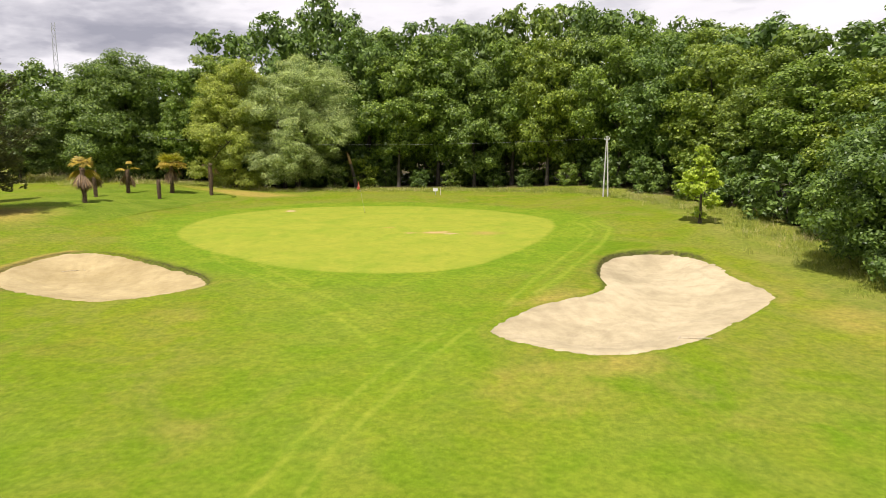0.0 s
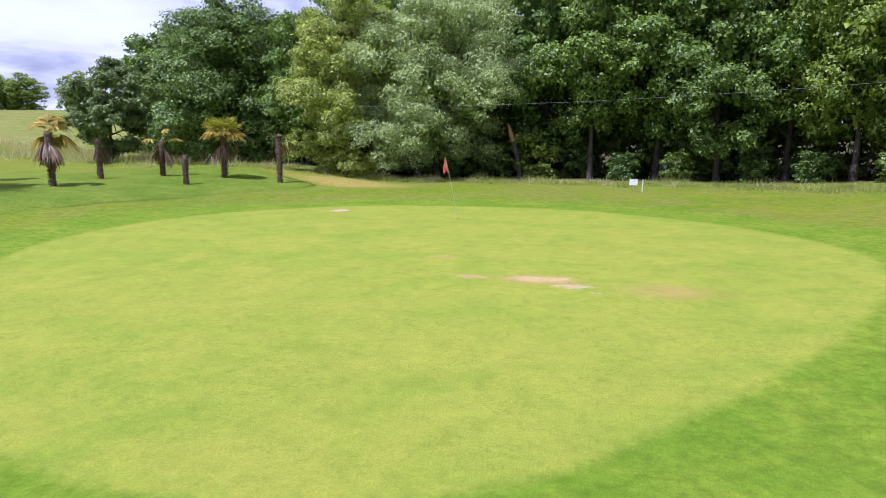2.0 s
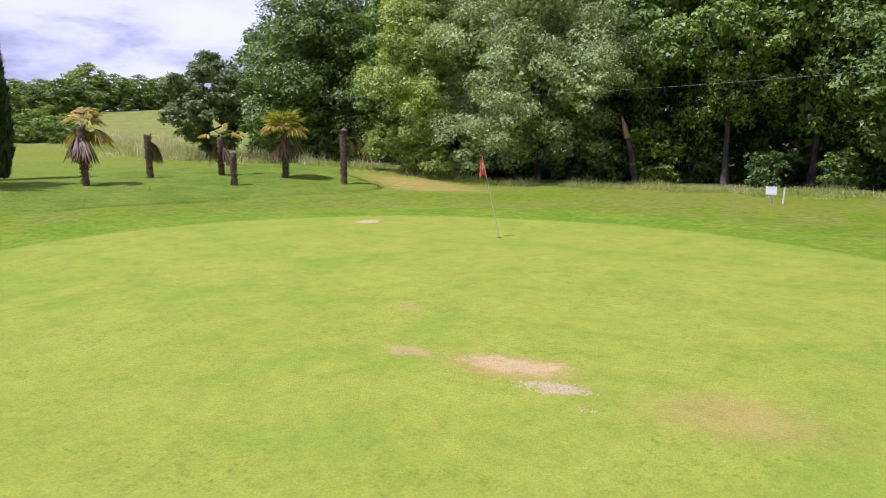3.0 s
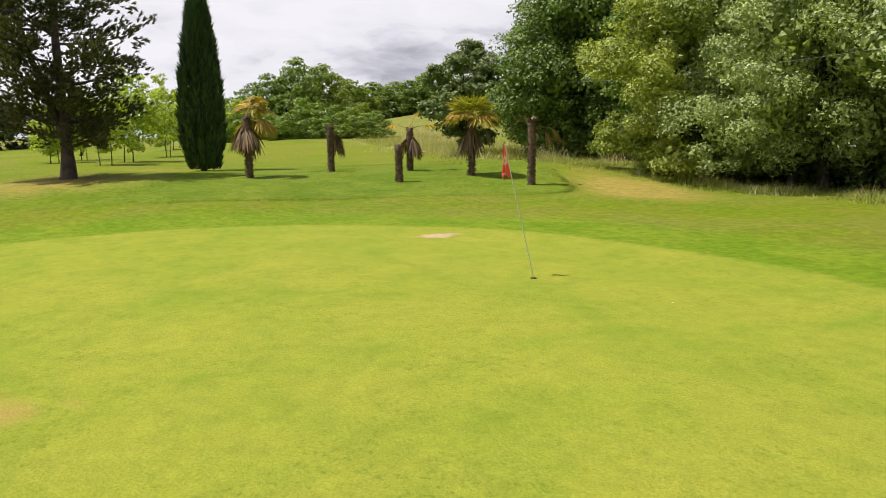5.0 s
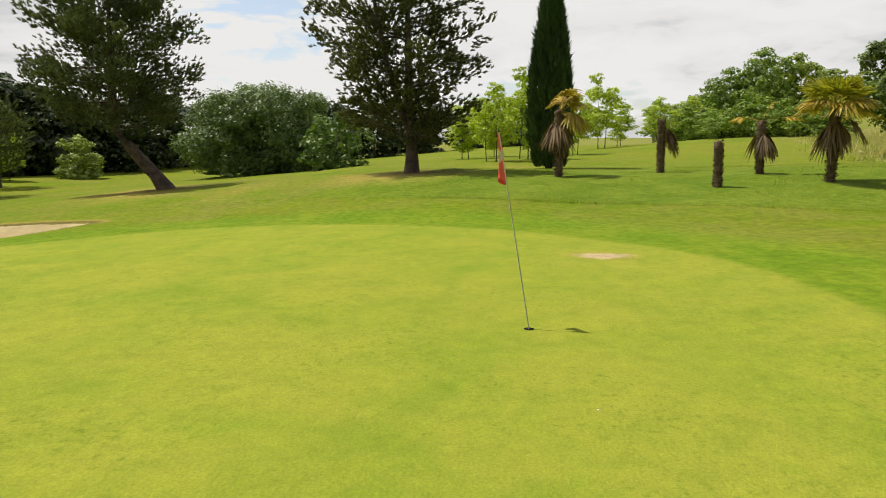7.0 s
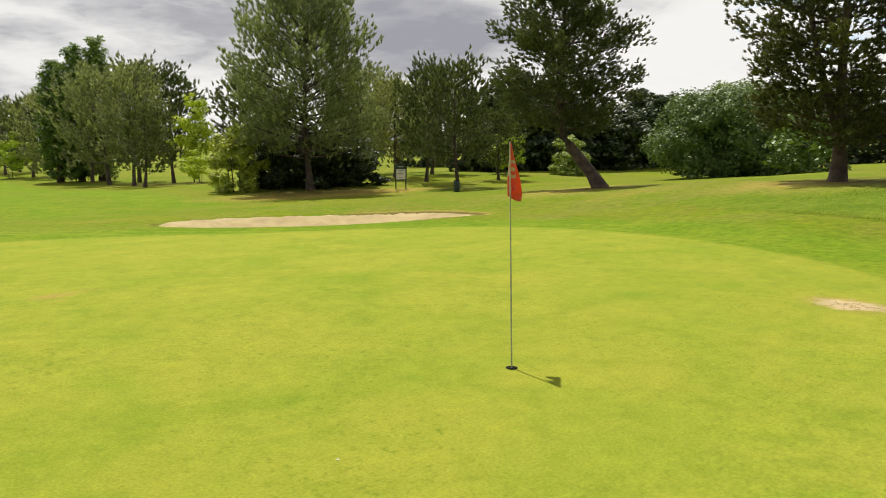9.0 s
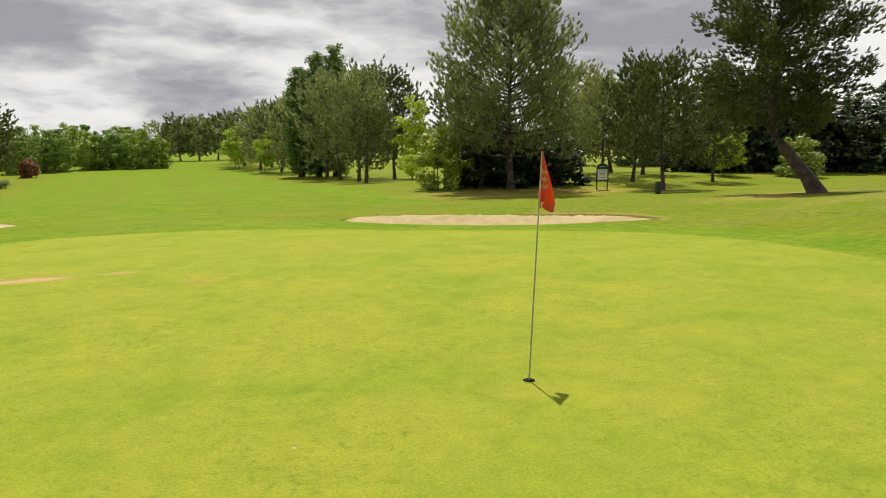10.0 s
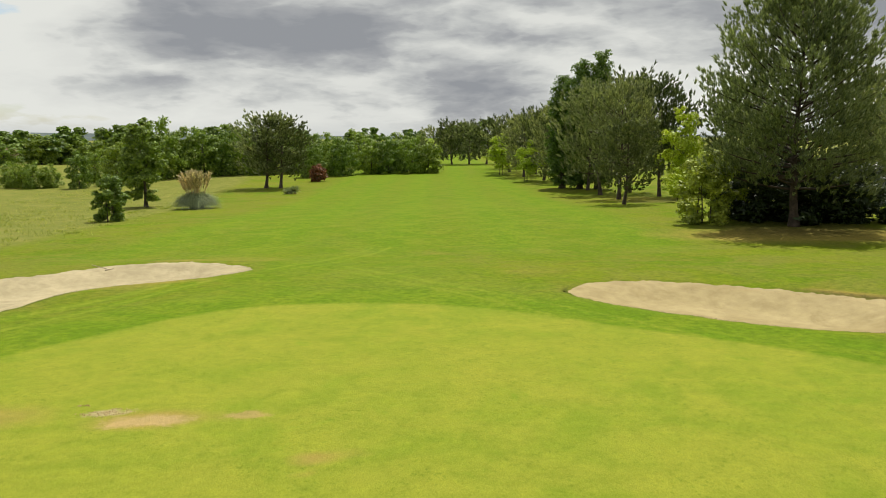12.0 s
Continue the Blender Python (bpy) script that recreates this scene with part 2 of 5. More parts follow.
def sand_material(name, pale, damp):
    m, nt, bsdf, _ = material(name)
    p = position(nt)
    wide, mid, fine = noise_tex(nt, 0.35, 4, 0.6, p), noise_tex(nt, 2.2, 6, 0.7, p), noise_tex(nt, 45, 3, 0.7, p)
    c = mix(nt, ramp(nt, wide, [(0.42, (0, 0, 0)), (0.66, (1, 1, 1))]), pale, damp)
    c = mix(nt, ramp(nt, noise_tex(nt, 0.5, 6, 0.7, p, 1.5), [(0.50, (0, 0, 0)), (0.68, (0.7, 0.7, 0.7))]), c, damp)
    c = mix(nt, ramp(nt, noise_tex(nt, 7.0, 4, 0.75, p), [(0.66, (0, 0, 0)), (0.74, (0.6, 0.6, 0.6))]), c, (0.22, 0.17, 0.10))
    c = mix(nt, 0.6, c, ramp(nt, mid, [(0.3, (0.72, 0.7, 0.66)), (0.62, (1.06, 1.06, 1.05))]), "MULTIPLY")
    c = mix(nt, 0.4, c, ramp(nt, fine, [(0.3, (0.7, 0.7, 0.7)), (0.7, (1.1, 1.1, 1.1))]), "MULTIPLY")
    link(nt, c, bsdf.inputs["Base Color"])
    bsdf.inputs["Roughness"].default_value = 0.95
    bump(nt, bsdf, math_node(nt, "ADD", mid, math_node(nt, "MULTIPLY", fine, 0.3)), 0.5, 0.08)
    return m


TURF = turf_material()
EAST_SAND, WEST_SAND = sand_material("pale_bunker_sand", (0.53, 0.445, 0.275), (0.36, 0.30, 0.175)), sand_material("tan_bunker_sand", (0.465, 0.372, 0.185), (0.35, 0.27, 0.12))
OAK_LEAF = leaf_material("oak_leaf", (0.105, 0.19, 0.022), (0.30, 0.40, 0.062), 0.3, 0.5, 0.5)
DEEP_OAK_LEAF = leaf_material("deep_oak_leaf", (0.09, 0.165, 0.026), (0.25, 0.35, 0.066), 0.3, 0.5, 0.5)
DARK_LEAF = leaf_material("dark_leaf", (0.078, 0.15, 0.026), (0.21, 0.31, 0.062), 0.26, 0.5, 0.4)
WILLOW_LEAF = leaf_material("willow_leaf", (0.25, 0.33, 0.105), (0.54, 0.615, 0.24), 0.28)
YOUNG_LEAF = leaf_material("young_leaf", (0.22, 0.31, 0.07), (0.40, 0.48, 0.15))
OLIVE_LEAF = leaf_material("olive_leaf", (0.24, 0.31, 0.04), (0.46, 0.52, 0.095), 0.28)
LIME_LEAF = leaf_material("lime_leaf", (0.33, 0.45, 0.03), (0.56, 0.65, 0.08), 0.35)
# near-black leaves: deep shade is put into the base colour
SHADE_TONED_LEAF = leaf_material("belt_leaf", (0.022, 0.044, 0.011), (0.055, 0.085, 0.022), 0.15)
FIELD_LEAF = leaf_material("field_leaf", (0.16, 0.26, 0.03), (0.31, 0.41, 0.06))
HEDGE_LEAF = leaf_material("hedge_leaf", (0.10, 0.165, 0.04), (0.20, 0.27, 0.085), 0.25)
PINE_NEEDLE = leaf_material("pine_needle", (0.045, 0.058, 0.02), (0.17, 0.18, 0.06), 0.28)
OPEN_NEEDLE = leaf_material("open_pine_needle", (0.055, 0.08, 0.033), (0.18, 0.215, 0.098), 0.32)
GREY_NEEDLE = leaf_material("grey_needle", (0.16, 0.195, 0.108), (0.40, 0.44, 0.255), 0.4)
CYPRESS_LEAF = leaf_material("cypress_leaf", (0.024, 0.06, 0.018), (0.065, 0.12, 0.034), 0.1)
RED_LEAF = leaf_material("red_leaf", (0.17, 0.065, 0.035), (0.34, 0.14, 0.07))
BLUE_GRASS = leaf_material("pampas_blade", (0.23, 0.28, 0.15), (0.43, 0.48, 0.30), 0.25)
PLUME = leaf_material("pampas_plume", (0.52, 0.42, 0.30), (0.74, 0.63, 0.48), 0.3)
TALL_GRASS = leaf_material("tall_grass", (0.23, 0.31, 0.04), (0.47, 0.49, 0.13), 0.4)
BARK = plain("bark", (0.045, 0.035, 0.026), (0.12, 0.10, 0.08), 3.0, 0.9, 0, 0.6)
PINE_BARK = plain("pine_bark", (0.05, 0.036, 0.03), (0.13, 0.095, 0.075), 3.0, 0.9, 0, 0.7)
HUSK = plain("palm_husk", (0.06, 0.04, 0.025), (0.20, 0.13, 0.075), 9.0, 0.95, 0, 0.8)
FROND_GREEN = leaf_material("palm_frond", (0.28, 0.31, 0.03), (0.58, 0.52, 0.07), 0.3)
FROND_YELLOW = leaf_material("yellow_frond", (0.36, 0.26, 0.03), (0.55, 0.42, 0.07), 0.3)
FROND_DEAD = leaf_material("dead_frond", (0.11, 0.07, 0.035), (0.27, 0.18, 0.10), 0.1)
FLAG_RED = leaf_material("flag_cloth", (0.80, 0.17, 0.125), (0.88, 0.21, 0.15), 0.4, 0.75, 0.0)
FLAG_CREAM = plain("flag_print", (0.66, 0.55, 0.32), (0.74, 0.64, 0.42), 10.0, 0.75, 0, 0.05)
STICK = plain("flagstick_paint", (0.44, 0.46, 0.32), (0.64, 0.64, 0.44), 12.0, 0.45, 0, 0.05)
DARK_PAINT = plain("dark_green_paint", (0.012, 0.03, 0.02), (0.02, 0.045, 0.03), 8.0, 0.5, 0, 0.1)
WHITE_PAINT = plain("white_board", (0.68, 0.68, 0.66), (0.8, 0.8, 0.78), 6.0, 0.5, 0, 0.05)
PRINT = plain("grey_print", (0.22, 0.24, 0.25), (0.36, 0.38, 0.38), 6.0, 0.6, 0, 0.05)
CONCRETE = plain("pole_concrete", (0.42, 0.41, 0.38), (0.60, 0.59, 0.56), 2.0, 0.85, 0, 0.2)
CABLE = plain("cable", (0.20, 0.20, 0.21), (0.28, 0.28, 0.29), 2.0, 0.6, 0, 0.0)
STEEL = plain("galvanised_steel", (0.38, 0.40, 0.42), (0.52, 0.54, 0.56), 2.0, 0.5, 0.6, 0.1)
WOOD = plain("weathered_wood", (0.42, 0.34, 0.23), (0.6, 0.52, 0.38), 7.0, 0.8, 0, 0.3)
BARE_WOOD = plain("split_wood", (0.36, 0.20, 0.09), (0.55, 0.34, 0.16), 7.0, 0.8, 0, 0.4)
CUP = plain("cup_dark", (0.012, 0.012, 0.010), (0.03, 0.03, 0.025), 9.0, 0.8, 0, 0.0)
CUP.node_tree.nodes["Principled BSDF"].inputs["Specular IOR Level"].default_value = 0.0
BALL = plain("ball_white", (0.74, 0.74, 0.72), (0.82, 0.82, 0.8), 30.0, 0.35, 0, 0.1)
# forest tone shifted to blue-grey: aerial haze painted in
HAZY_HILL = plain("far_forest", (0.075, 0.105, 0.11), (0.12, 0.15, 0.15), 0.02, 0.95, 0, 0.0)
TILE = plain("roof_tile", (0.25, 0.12, 0.08), (0.36, 0.19, 0.13), 3.0, 0.8, 0, 0.3)
RENDER_WALL = plain("house_wall", (0.5, 0.44, 0.36), (0.6, 0.54, 0.45), 2.0, 0.85, 0, 0.1)

# ---- mesh helpers ----
RNG = np.random.default_rng(7)


def mesh_of(name, verts, faces, mats, smooth_faces=False):
    """A mesh from arrays of corners and faces of one size."""
    verts, faces = np.asarray(verts, np.float32), np.asarray(faces, np.int32)
    me = bpy.data.meshes.new(name)
    me.vertices.add(len(verts))
    me.vertices.foreach_set("co", verts.ravel())
    k = faces.shape[1]
    me.loops.add(faces.size)
    me.loops.foreach_set("vertex_index", faces.ravel())
    me.polygons.add(len(faces))
    me.polygons.foreach_set("loop_start", np.arange(0, faces.size, k, dtype=np.int32))
    me.polygons.foreach_set("use_smooth", np.full(len(faces), smooth_faces))
    for one in mats if isinstance(mats, (list, tuple)) else [mats]:
        me.materials.append(one)
    me.update(calc_edges=True)
    return me


def part_of(name, me, parent, label=""):
    ob = new(name, me)
    ob.parent = parent
    if label:
        tagged(ob, label)
    return ob


def part(name, bm, mat, parent, label=""):
    me = bpy.data.meshes.new(name)
    bm.to_mesh(me)
    bm.free()
    me.materials.append(mat)
    return part_of(name, me, parent, label)


def unit(v):
    return v / np.maximum(np.linalg.norm(v, axis=-1, keepdims=True), 1e-9)


def tube(points, radii, sides=8, knobs=0.0):
    """Corners and four-sided faces of a tapered tube along points."""
    points, radii = np.asarray(points, float), np.asarray(radii, float)
    along = unit(np.gradient(points, axis=0))
    ref = np.where(np.abs(along[:, 2:3]) > 0.9, [[1.0, 0, 0]], [[0, 0, 1.0]])
    a = unit(np.cross(along, ref))
    b = np.cross(along, a)
    ang = np.linspace(0, 2 * np.pi, sides, endpoint=False)
    wob = 1 + knobs * RNG.standard_normal((len(points), sides, 1))
    ring = points[:, None] + radii[:, None, None] * wob * (np.cos(ang)[None, :, None] * a[:, None] + np.sin(ang)[None, :, None] * b[:, None])
    n = len(points)
    i, j = np.meshgrid(np.arange(n - 1), np.arange(sides), indexing="ij")
    f = np.stack([i * sides + j, i * sides + (j + 1) % sides, (i + 1) * sides + (j + 1) % sides, (i + 1) * sides + j], -1).reshape(-1, 4)
    return ring.reshape(-1, 3), f


def joined(pieces):
    """Several (corners, faces) as one."""
    vs, fs, at = [], [], 0
    for v, f in pieces:
        vs.append(v)
        fs.append(np.asarray(f) + at)
        at += len(v)
    return np.concatenate(vs), np.concatenate(fs)


def leaves(points, normals, size, slim=0.55):
    """Folded four-cornered leaves at points, facing normals."""
    n = len(points)
    normals = unit(normals)
    spin = unit(np.cross(normals, RNG.standard_normal((n, 3))))
    side = np.cross(normals, spin)
    s = (size * RNG.uniform(0.65, 1.35, n))[:, None]
    v = np.stack([points - spin * s * 0.5, points + side * s * slim * 0.5 + normals * s * 0.12, points + spin * s * 0.5, points - side * s * slim * 0.5 + normals * s * 0.12], 1)
    return v.reshape(-1, 3), np.arange(4 * n).reshape(n, 4)


def blades(points, ways, lengths, width):
    """Thin three-cornered blades from points along ways."""
    n = len(points)
    ways = unit(ways)
    side = unit(np.cross(ways, RNG.standard_normal((n, 3))))
    w = np.broadcast_to(np.asarray(width, float), (n,))[:, None]
    v = np.stack([points - side * w / 2, points + side * w / 2, points + ways * np.asarray(lengths)[:, None]], 1)
    return v.reshape(-1, 3), np.arange(3 * n).reshape(n, 3)


# ---- plan of the ground ----

def bent(points, step=6):
    """A closed smooth outline through a few plan points."""
    p = np.asarray(points, float)
    n, out = len(p), []
    for i in range(n):
        a, b, c, d = p[i - 1], p[i], p[(i + 1) % n], p[(i + 2) % n]
        for u in np.linspace(0, 1, step, endpoint=False):
            out.append(0.5 * (2 * b + (c - a) * u + (2 * a - 5 * b + 4 * c - d) * u**2 + (3 * b - a - 3 * c + d) * u**3))
    return np.array(out)


def ragged(outline, depth, seed):
    """The outline with a crumbling, uneven edge."""
    r = np.random.default_rng(seed)
    w = depth * r.standard_normal(len(outline))
    w = 0.6 * w + 0.4 * np.roll(w, 1)
    return outline + unit(outline - outline.mean(0)) * w[:, None]


def depth_in(outline, xy):
    """How far points lie inside an outline; below zero outside."""
    a, b = outline, np.roll(outline, -1, 0)
    best = np.full(len(xy), 1e9)
    inside = np.zeros(len(xy), bool)
    for (ax, ay), (bx, by) in zip(a, b):
        dx, dy = bx - ax, by - ay
        u = np.clip(((xy[:, 0] - ax) * dx + (xy[:, 1] - ay) * dy) / (dx * dx + dy * dy + 1e-12), 0, 1)
        best = np.minimum(best, np.hypot(xy[:, 0] - ax - u * dx, xy[:, 1] - ay - u * dy))
        inside ^= ((ay > xy[:, 1]) != (by > xy[:, 1])) & (xy[:, 0] < dx * (xy[:, 1] - ay) / (dy + 1e-12) + ax)
    return np.where(inside, best, -best)


GREEN = bent([(-15.0, 40.0), (-14.2, 45.6), (-11.2, 49.6), (-7.2, 51.0), (-3.0, 51.0), (0.8, 49.6), (4.2, 46.4), (6.0, 41.8), (4.9, 37.2), (2.7, 33.0), (0.4, 30.0), (-2.8, 29.0), (-6.6, 29.9), (-10.0, 32.6), (-13.3, 36.0)])
BUNKER_EAST = ragged(bent([(1.0, 21.7), (2.8, 24.1), (4.9, 25.5), (5.65, 26.8), (5.95, 29.3), (7.0, 32.0), (8.8, 33.0), (10.8, 32.2), (11.3, 30.2), (11.2, 27.8), (11.5, 25.2), (10.2, 23.3), (8.6, 21.8), (6.8, 20.0), (5.2, 19.1), (3.7, 18.9), (2.6, 19.4), (1.2, 20.5)], 14), 0.05, 3)
BUNKER_WEST = ragged(bent([(-19.3, 29.6), (-19.4, 31.6), (-18.6, 33.6), (-16.6, 33.9), (-14.4, 32.8), (-12.2, 31.0), (-10.6, 29.3), (-9.8, 27.3), (-11.3, 25.7), (-13.2, 25.2), (-15.6, 26.2), (-18.0, 27.8)], 16), 0.06, 4)
LAWN = bent([(-21.9, 35.4), (-21.1, 38.9), (-19.6, 42.6), (-18.8, 46.2), (-17.9, 50.4), (-16.7, 55.9), (-16.9, 57.4), (-18.7, 58.5), (-20.3, 59.4), (-27.0, 63.0), (-40.0, 62.0), (-60.0, 58.0), (-60.0, 38.0), (-40.0, 33.0)])


def soft(a, b, x):
    u = np.clip((x - a) / (b - a), 0, 1)
    return u * u * (3 - 2 * u)


def land(xy):
    """Height of the turf at many points, with the hollows of the bunkers and small swells."""
    x, y = xy[:, 0], xy[:, 1]
    h = -3.7 + 2.0 * soft(-45, 12, y) + 1.0 * soft(10, 29, y) + 0.7 * soft(25, 46, y)
    h += -0.018 * np.clip(x, -45, 40) * (1 - soft(-10, 25, y))
    k = 4 * (1 - soft(36, 46, y))
    h += 0.65 * soft(-14 - k, -25 - k, x) * soft(22, 42, y)
    h += -0.30 * np.exp(-((x + 16) / 5) ** 2 - ((y - 29.5) / 4) ** 2) + 0.2 * np.exp(-((x - 4.5) / 4) ** 2 - ((y - 19) / 2.5) ** 2)
    h += 0.5 * soft(4, 14, x) * soft(28, 44, y) + 0.25 * soft(48, 62, y)
    far = soft(60, 140, np.hypot(x + 5, y - 40))
    h += 0.03 * np.sin(x * 0.9 + 1.3) * np.sin(y * 0.7) * soft(8, 12, np.hypot(x + 4.5, y - 40) - 2)
    h += far * (0.25 * np.sin(x * 0.05) + 0.3 * np.sin(y * 0.043 + 1))
    # the bank and the higher field beyond the palms
    away, across = -0.82 * x + 0.57 * y, 0.57 * x + 0.82 * y
    h += 7.0 * soft(62, 180, away) * soft(-10, 25, across) * soft(-20, -45, x)
    return h


def lip_of(outline, xy):
    """How much of a lip the bunker has here: high towards the green, low on the far side."""
    c = outline.mean(0)
    to_green = unit(np.array([-4.5, 40.0]) - c)
    return soft(1.0, 3.4, (xy - c) @ to_green)


def full_land(xy):
    h = land(xy)
    for outline in (BUNKER_EAST, BUNKER_WEST):
        d, lip = depth_in(outline, xy), lip_of(outline, xy)
        h += 0.07 * lip * np.exp(-((d + 0.6) / 0.7) ** 2) - (0.075 + 0.16 * lip) * soft(-0.02, 0.16, d) - 0.5 * soft(0.0, 2.2, d)
    return h


def at_ground(x, y):
    return float(land(np.array([[x, y]], float))[0])


def axis_steps(fine_from, fine_to, step, reach, grow=1.16):
    out = list(np.arange(fine_from, fine_to + 1e-6, step))
    d, a = step, fine_to
    while a < reach:
        d *= grow
        a += d
        out.append(a)
    d, a = step, fine_from
    while a > -reach:
        d *= grow
        a -= d
        out.insert(0, a)
    return np.array(out)


def make_ground():
    xs, ys = axis_steps(-22, 14, 0.19, 2600), axis_steps(16, 54, 0.19, 2600)
    gx, gy = np.meshgrid(xs, ys)
    xy = np.stack([gx.ravel(), gy.ravel()], 1)
    near = (np.abs(xy[:, 0] + 4) < 30) & (np.abs(xy[:, 1] - 35) < 32)
    z = land(xy)
    z[near] = full_land(xy[near])
    x, y = xy[:, 0], xy[:, 1]
    green, east, west, lawn = (np.full(len(xy), -50.0) for _ in range(4))
    green[near], east[near], west[near] = depth_in(GREEN, xy[near]), depth_in(BUNKER_EAST, xy[near]), depth_in(BUNKER_WEST, xy[near])
    about = (np.abs(x + 35) < 40) & (np.abs(y - 48) < 30)
    lawn[about] = depth_in(LAWN, xy[about])
    z += 0.05 * soft(-0.1, 0.2, lawn)
    r = soft(-0.5, 0.4, green)
    g = soft(-3.6, -1.6, green)
    fairway = soft(17, 13, np.abs(x + 5.5 - 0.06 * y)) * soft(20, 10, y)
    g = np.maximum(g, fairway * (0.8 + 0.2 * np.sin((x - 0.06 * y) * 0.95)))
    g = np.maximum(g, 0.6 * soft(-9.5, -5.5, x + 0.25 * (y - 22)) * soft(2.2, -0.5, x - 0.12 * (y - 20)) * soft(6, 14, y) * soft(34, 30, y))

    def blob(cx, cy, rx, ry, turn=0.0):
        c, s = np.cos(turn), np.sin(turn)
        u, v = ((x - cx) * c + (y - cy) * s) / rx, (-(x - cx) * s + (y - cy) * c) / ry
        return np.exp(-(u * u + v * v))

    b = 1.1 * blob(-0.75, 38.5, 0.75, 0.36, 0.1) + 0.75 * blob(1.9, 38.2, 1.1, 0.6) + 0.45 * blob(-2.2, 38.4, 0.5, 0.3) + 0.35 * blob(-3.9, 40.1, 0.4, 0.25) + 0.3 * blob(2.9, 40.2, 0.7, 0.4) + 0.9 * blob(-10.5, 48.35, 0.4, 0.6) + 0.5 * blob(-3.40, 40.26, 0.3, 0.18) + 0.55 * blob(-3.31, 40.70, 0.16, 0.10) + 0.4 * blob(-3.30, 40.16, 0.3, 0.18) + 0.3 * blob(-2.51, 40.71, 0.12, 0.07)
    b += 1.3 * blob(-16.0, 59.6, 3.6, 1.7, -0.35) + 0.6 * blob(-21.5, 61.6, 2.2, 0.6, -0.4)
    b += 0.8 * blob(-26.0, 41.8, 3.0, 3.2) + 0.5 * blob(-31, 46.5, 3.5, 1.2, 0.7) + 0.9 * blob(-31, 28.0, 7, 2.6, 0.5) + 1.3 * blob(-26.5, 10.0, 6.0, 2.4)
    b += 0.35 * blob(-25, 36, 3, 1.5) + 0.55 * blob(-33, 12, 6, 2) + 0.5 * blob(-30, -25, 5, 8)
    b += 0.25 * np.exp(-((east + 0.3) / 0.3) ** 2) * (np.sin(x * 1.7) + np.sin(y * 1.3) > -0.6) + (0.15 + 0.9 * soft(-17, -19, x)) * np.exp(-((west + 0.25) / 0.3) ** 2)
    b += 0.4 * blob(3.6, 18.0, 2.6, 0.7, 0.05) + 0.45 * blob(13, 21.5, 1.6, 3.0, 0.3) + 0.3 * blob(4.2, 58.0, 3.0, 0.7) + 0.42 * blob(3.0, 24.7, 1.9, 0.8, 0.9) + 0.3 * blob(1.8, 16.5, 2.2, 1.4) + 0.28 * blob(-9.0, 23.0, 1.8, 1.2) + 0.25 * blob(-6.4, 14.5, 0.8, 2.2) + 0.25 * blob(13.0, 27.0, 1.2, 5.0) + 0.2 * blob(7.0, 15.0, 3.5, 1.6)
    for pts in (((-4.4, 11.6), (-3.7, 14.6), (-2.1, 18.6), (-0.6, 21.2)), ((-3.5, 11.8), (-2.9, 14.2), (-1.3, 18.4), (0.3, 21.6)), ((1.6, 24.1), (2.3, 25.8), (3.2, 28.1), (5.2, 32.5), (6.9, 36.0), (7.6, 38.0), (7.3, 41.0)), ((2.8, 25.4), (4.2, 28.2), (6.3, 32.6), (7.9, 36.2), (8.6, 38.4), (8.2, 41.5)), ((-11.4, 33.6), (-10.3, 31.4), (-7.5, 27.8), (-5.6, 25.0), (-4.0, 22.8), (-2.6, 20.2)), ((-8.6, 31.0), (-6.5, 27.8), (-4.6, 25.1), (-3.0, 22.7))):
        d = np.full(len(xy), 9.0)
        for (ax, ay), (bx, by) in zip(pts, pts[1:]):
            u = np.clip(((x - ax) * (bx - ax) + (y - ay) * (by - ay)) / ((bx - ax) ** 2 + (by - ay) ** 2), 0, 1)
            d = np.minimum(d, np.hypot(x - ax - u * (bx - ax), y - ay - u * (by - ay)))
        b += 0.10 * np.exp(-(d / 0.16) ** 2)
        r = np.maximum(r, 0.54 * np.exp(-(d / 0.19) ** 2))
        g = np.maximum(g, 0.9 * np.exp(-(d / 0.3) ** 2))
    a = soft(15.2, 17.2, x - 0.06 * (8 - y) * (y < 8)) * soft(14, 6, y) + soft(63.0, 65.0, y) * soft(-26, -20, x) + soft(-50, -62, x) * soft(62, 70, y)
    a = np.maximum(a, soft(12.4, 14.2, x) * soft(16, 24, y) * 0.6)
    a = np.maximum(a, soft(-140, -150, x))
    n, m = len(xs), len(ys)
    i, j = np.meshgrid(np.arange(m - 1), np.arange(n - 1), indexing="ij")
    f = np.stack([i * n + j, i * n + j + 1, (i + 1) * n + j + 1, (i + 1) * n + j], -1).reshape(-1, 4)
    me = mesh_of("ground", np.column_stack([xy, z]), f, TURF, True)
    col = me.color_attributes.new("turf", "FLOAT_COLOR", "POINT")
    col.data.foreach_set("color", np.clip(np.stack([r, g, b, a], 1), 0, 1).astype(np.float32).ravel())
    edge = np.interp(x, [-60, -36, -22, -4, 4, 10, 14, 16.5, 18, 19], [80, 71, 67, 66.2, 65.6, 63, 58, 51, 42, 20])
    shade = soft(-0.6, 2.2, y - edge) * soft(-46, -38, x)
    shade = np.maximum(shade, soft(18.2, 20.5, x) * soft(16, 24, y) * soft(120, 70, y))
    # dark brown band along the green-side bunker lips
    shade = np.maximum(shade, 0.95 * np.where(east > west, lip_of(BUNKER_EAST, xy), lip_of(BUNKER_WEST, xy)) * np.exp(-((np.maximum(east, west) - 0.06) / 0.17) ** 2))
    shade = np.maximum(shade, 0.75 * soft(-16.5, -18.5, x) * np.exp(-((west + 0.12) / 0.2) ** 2))
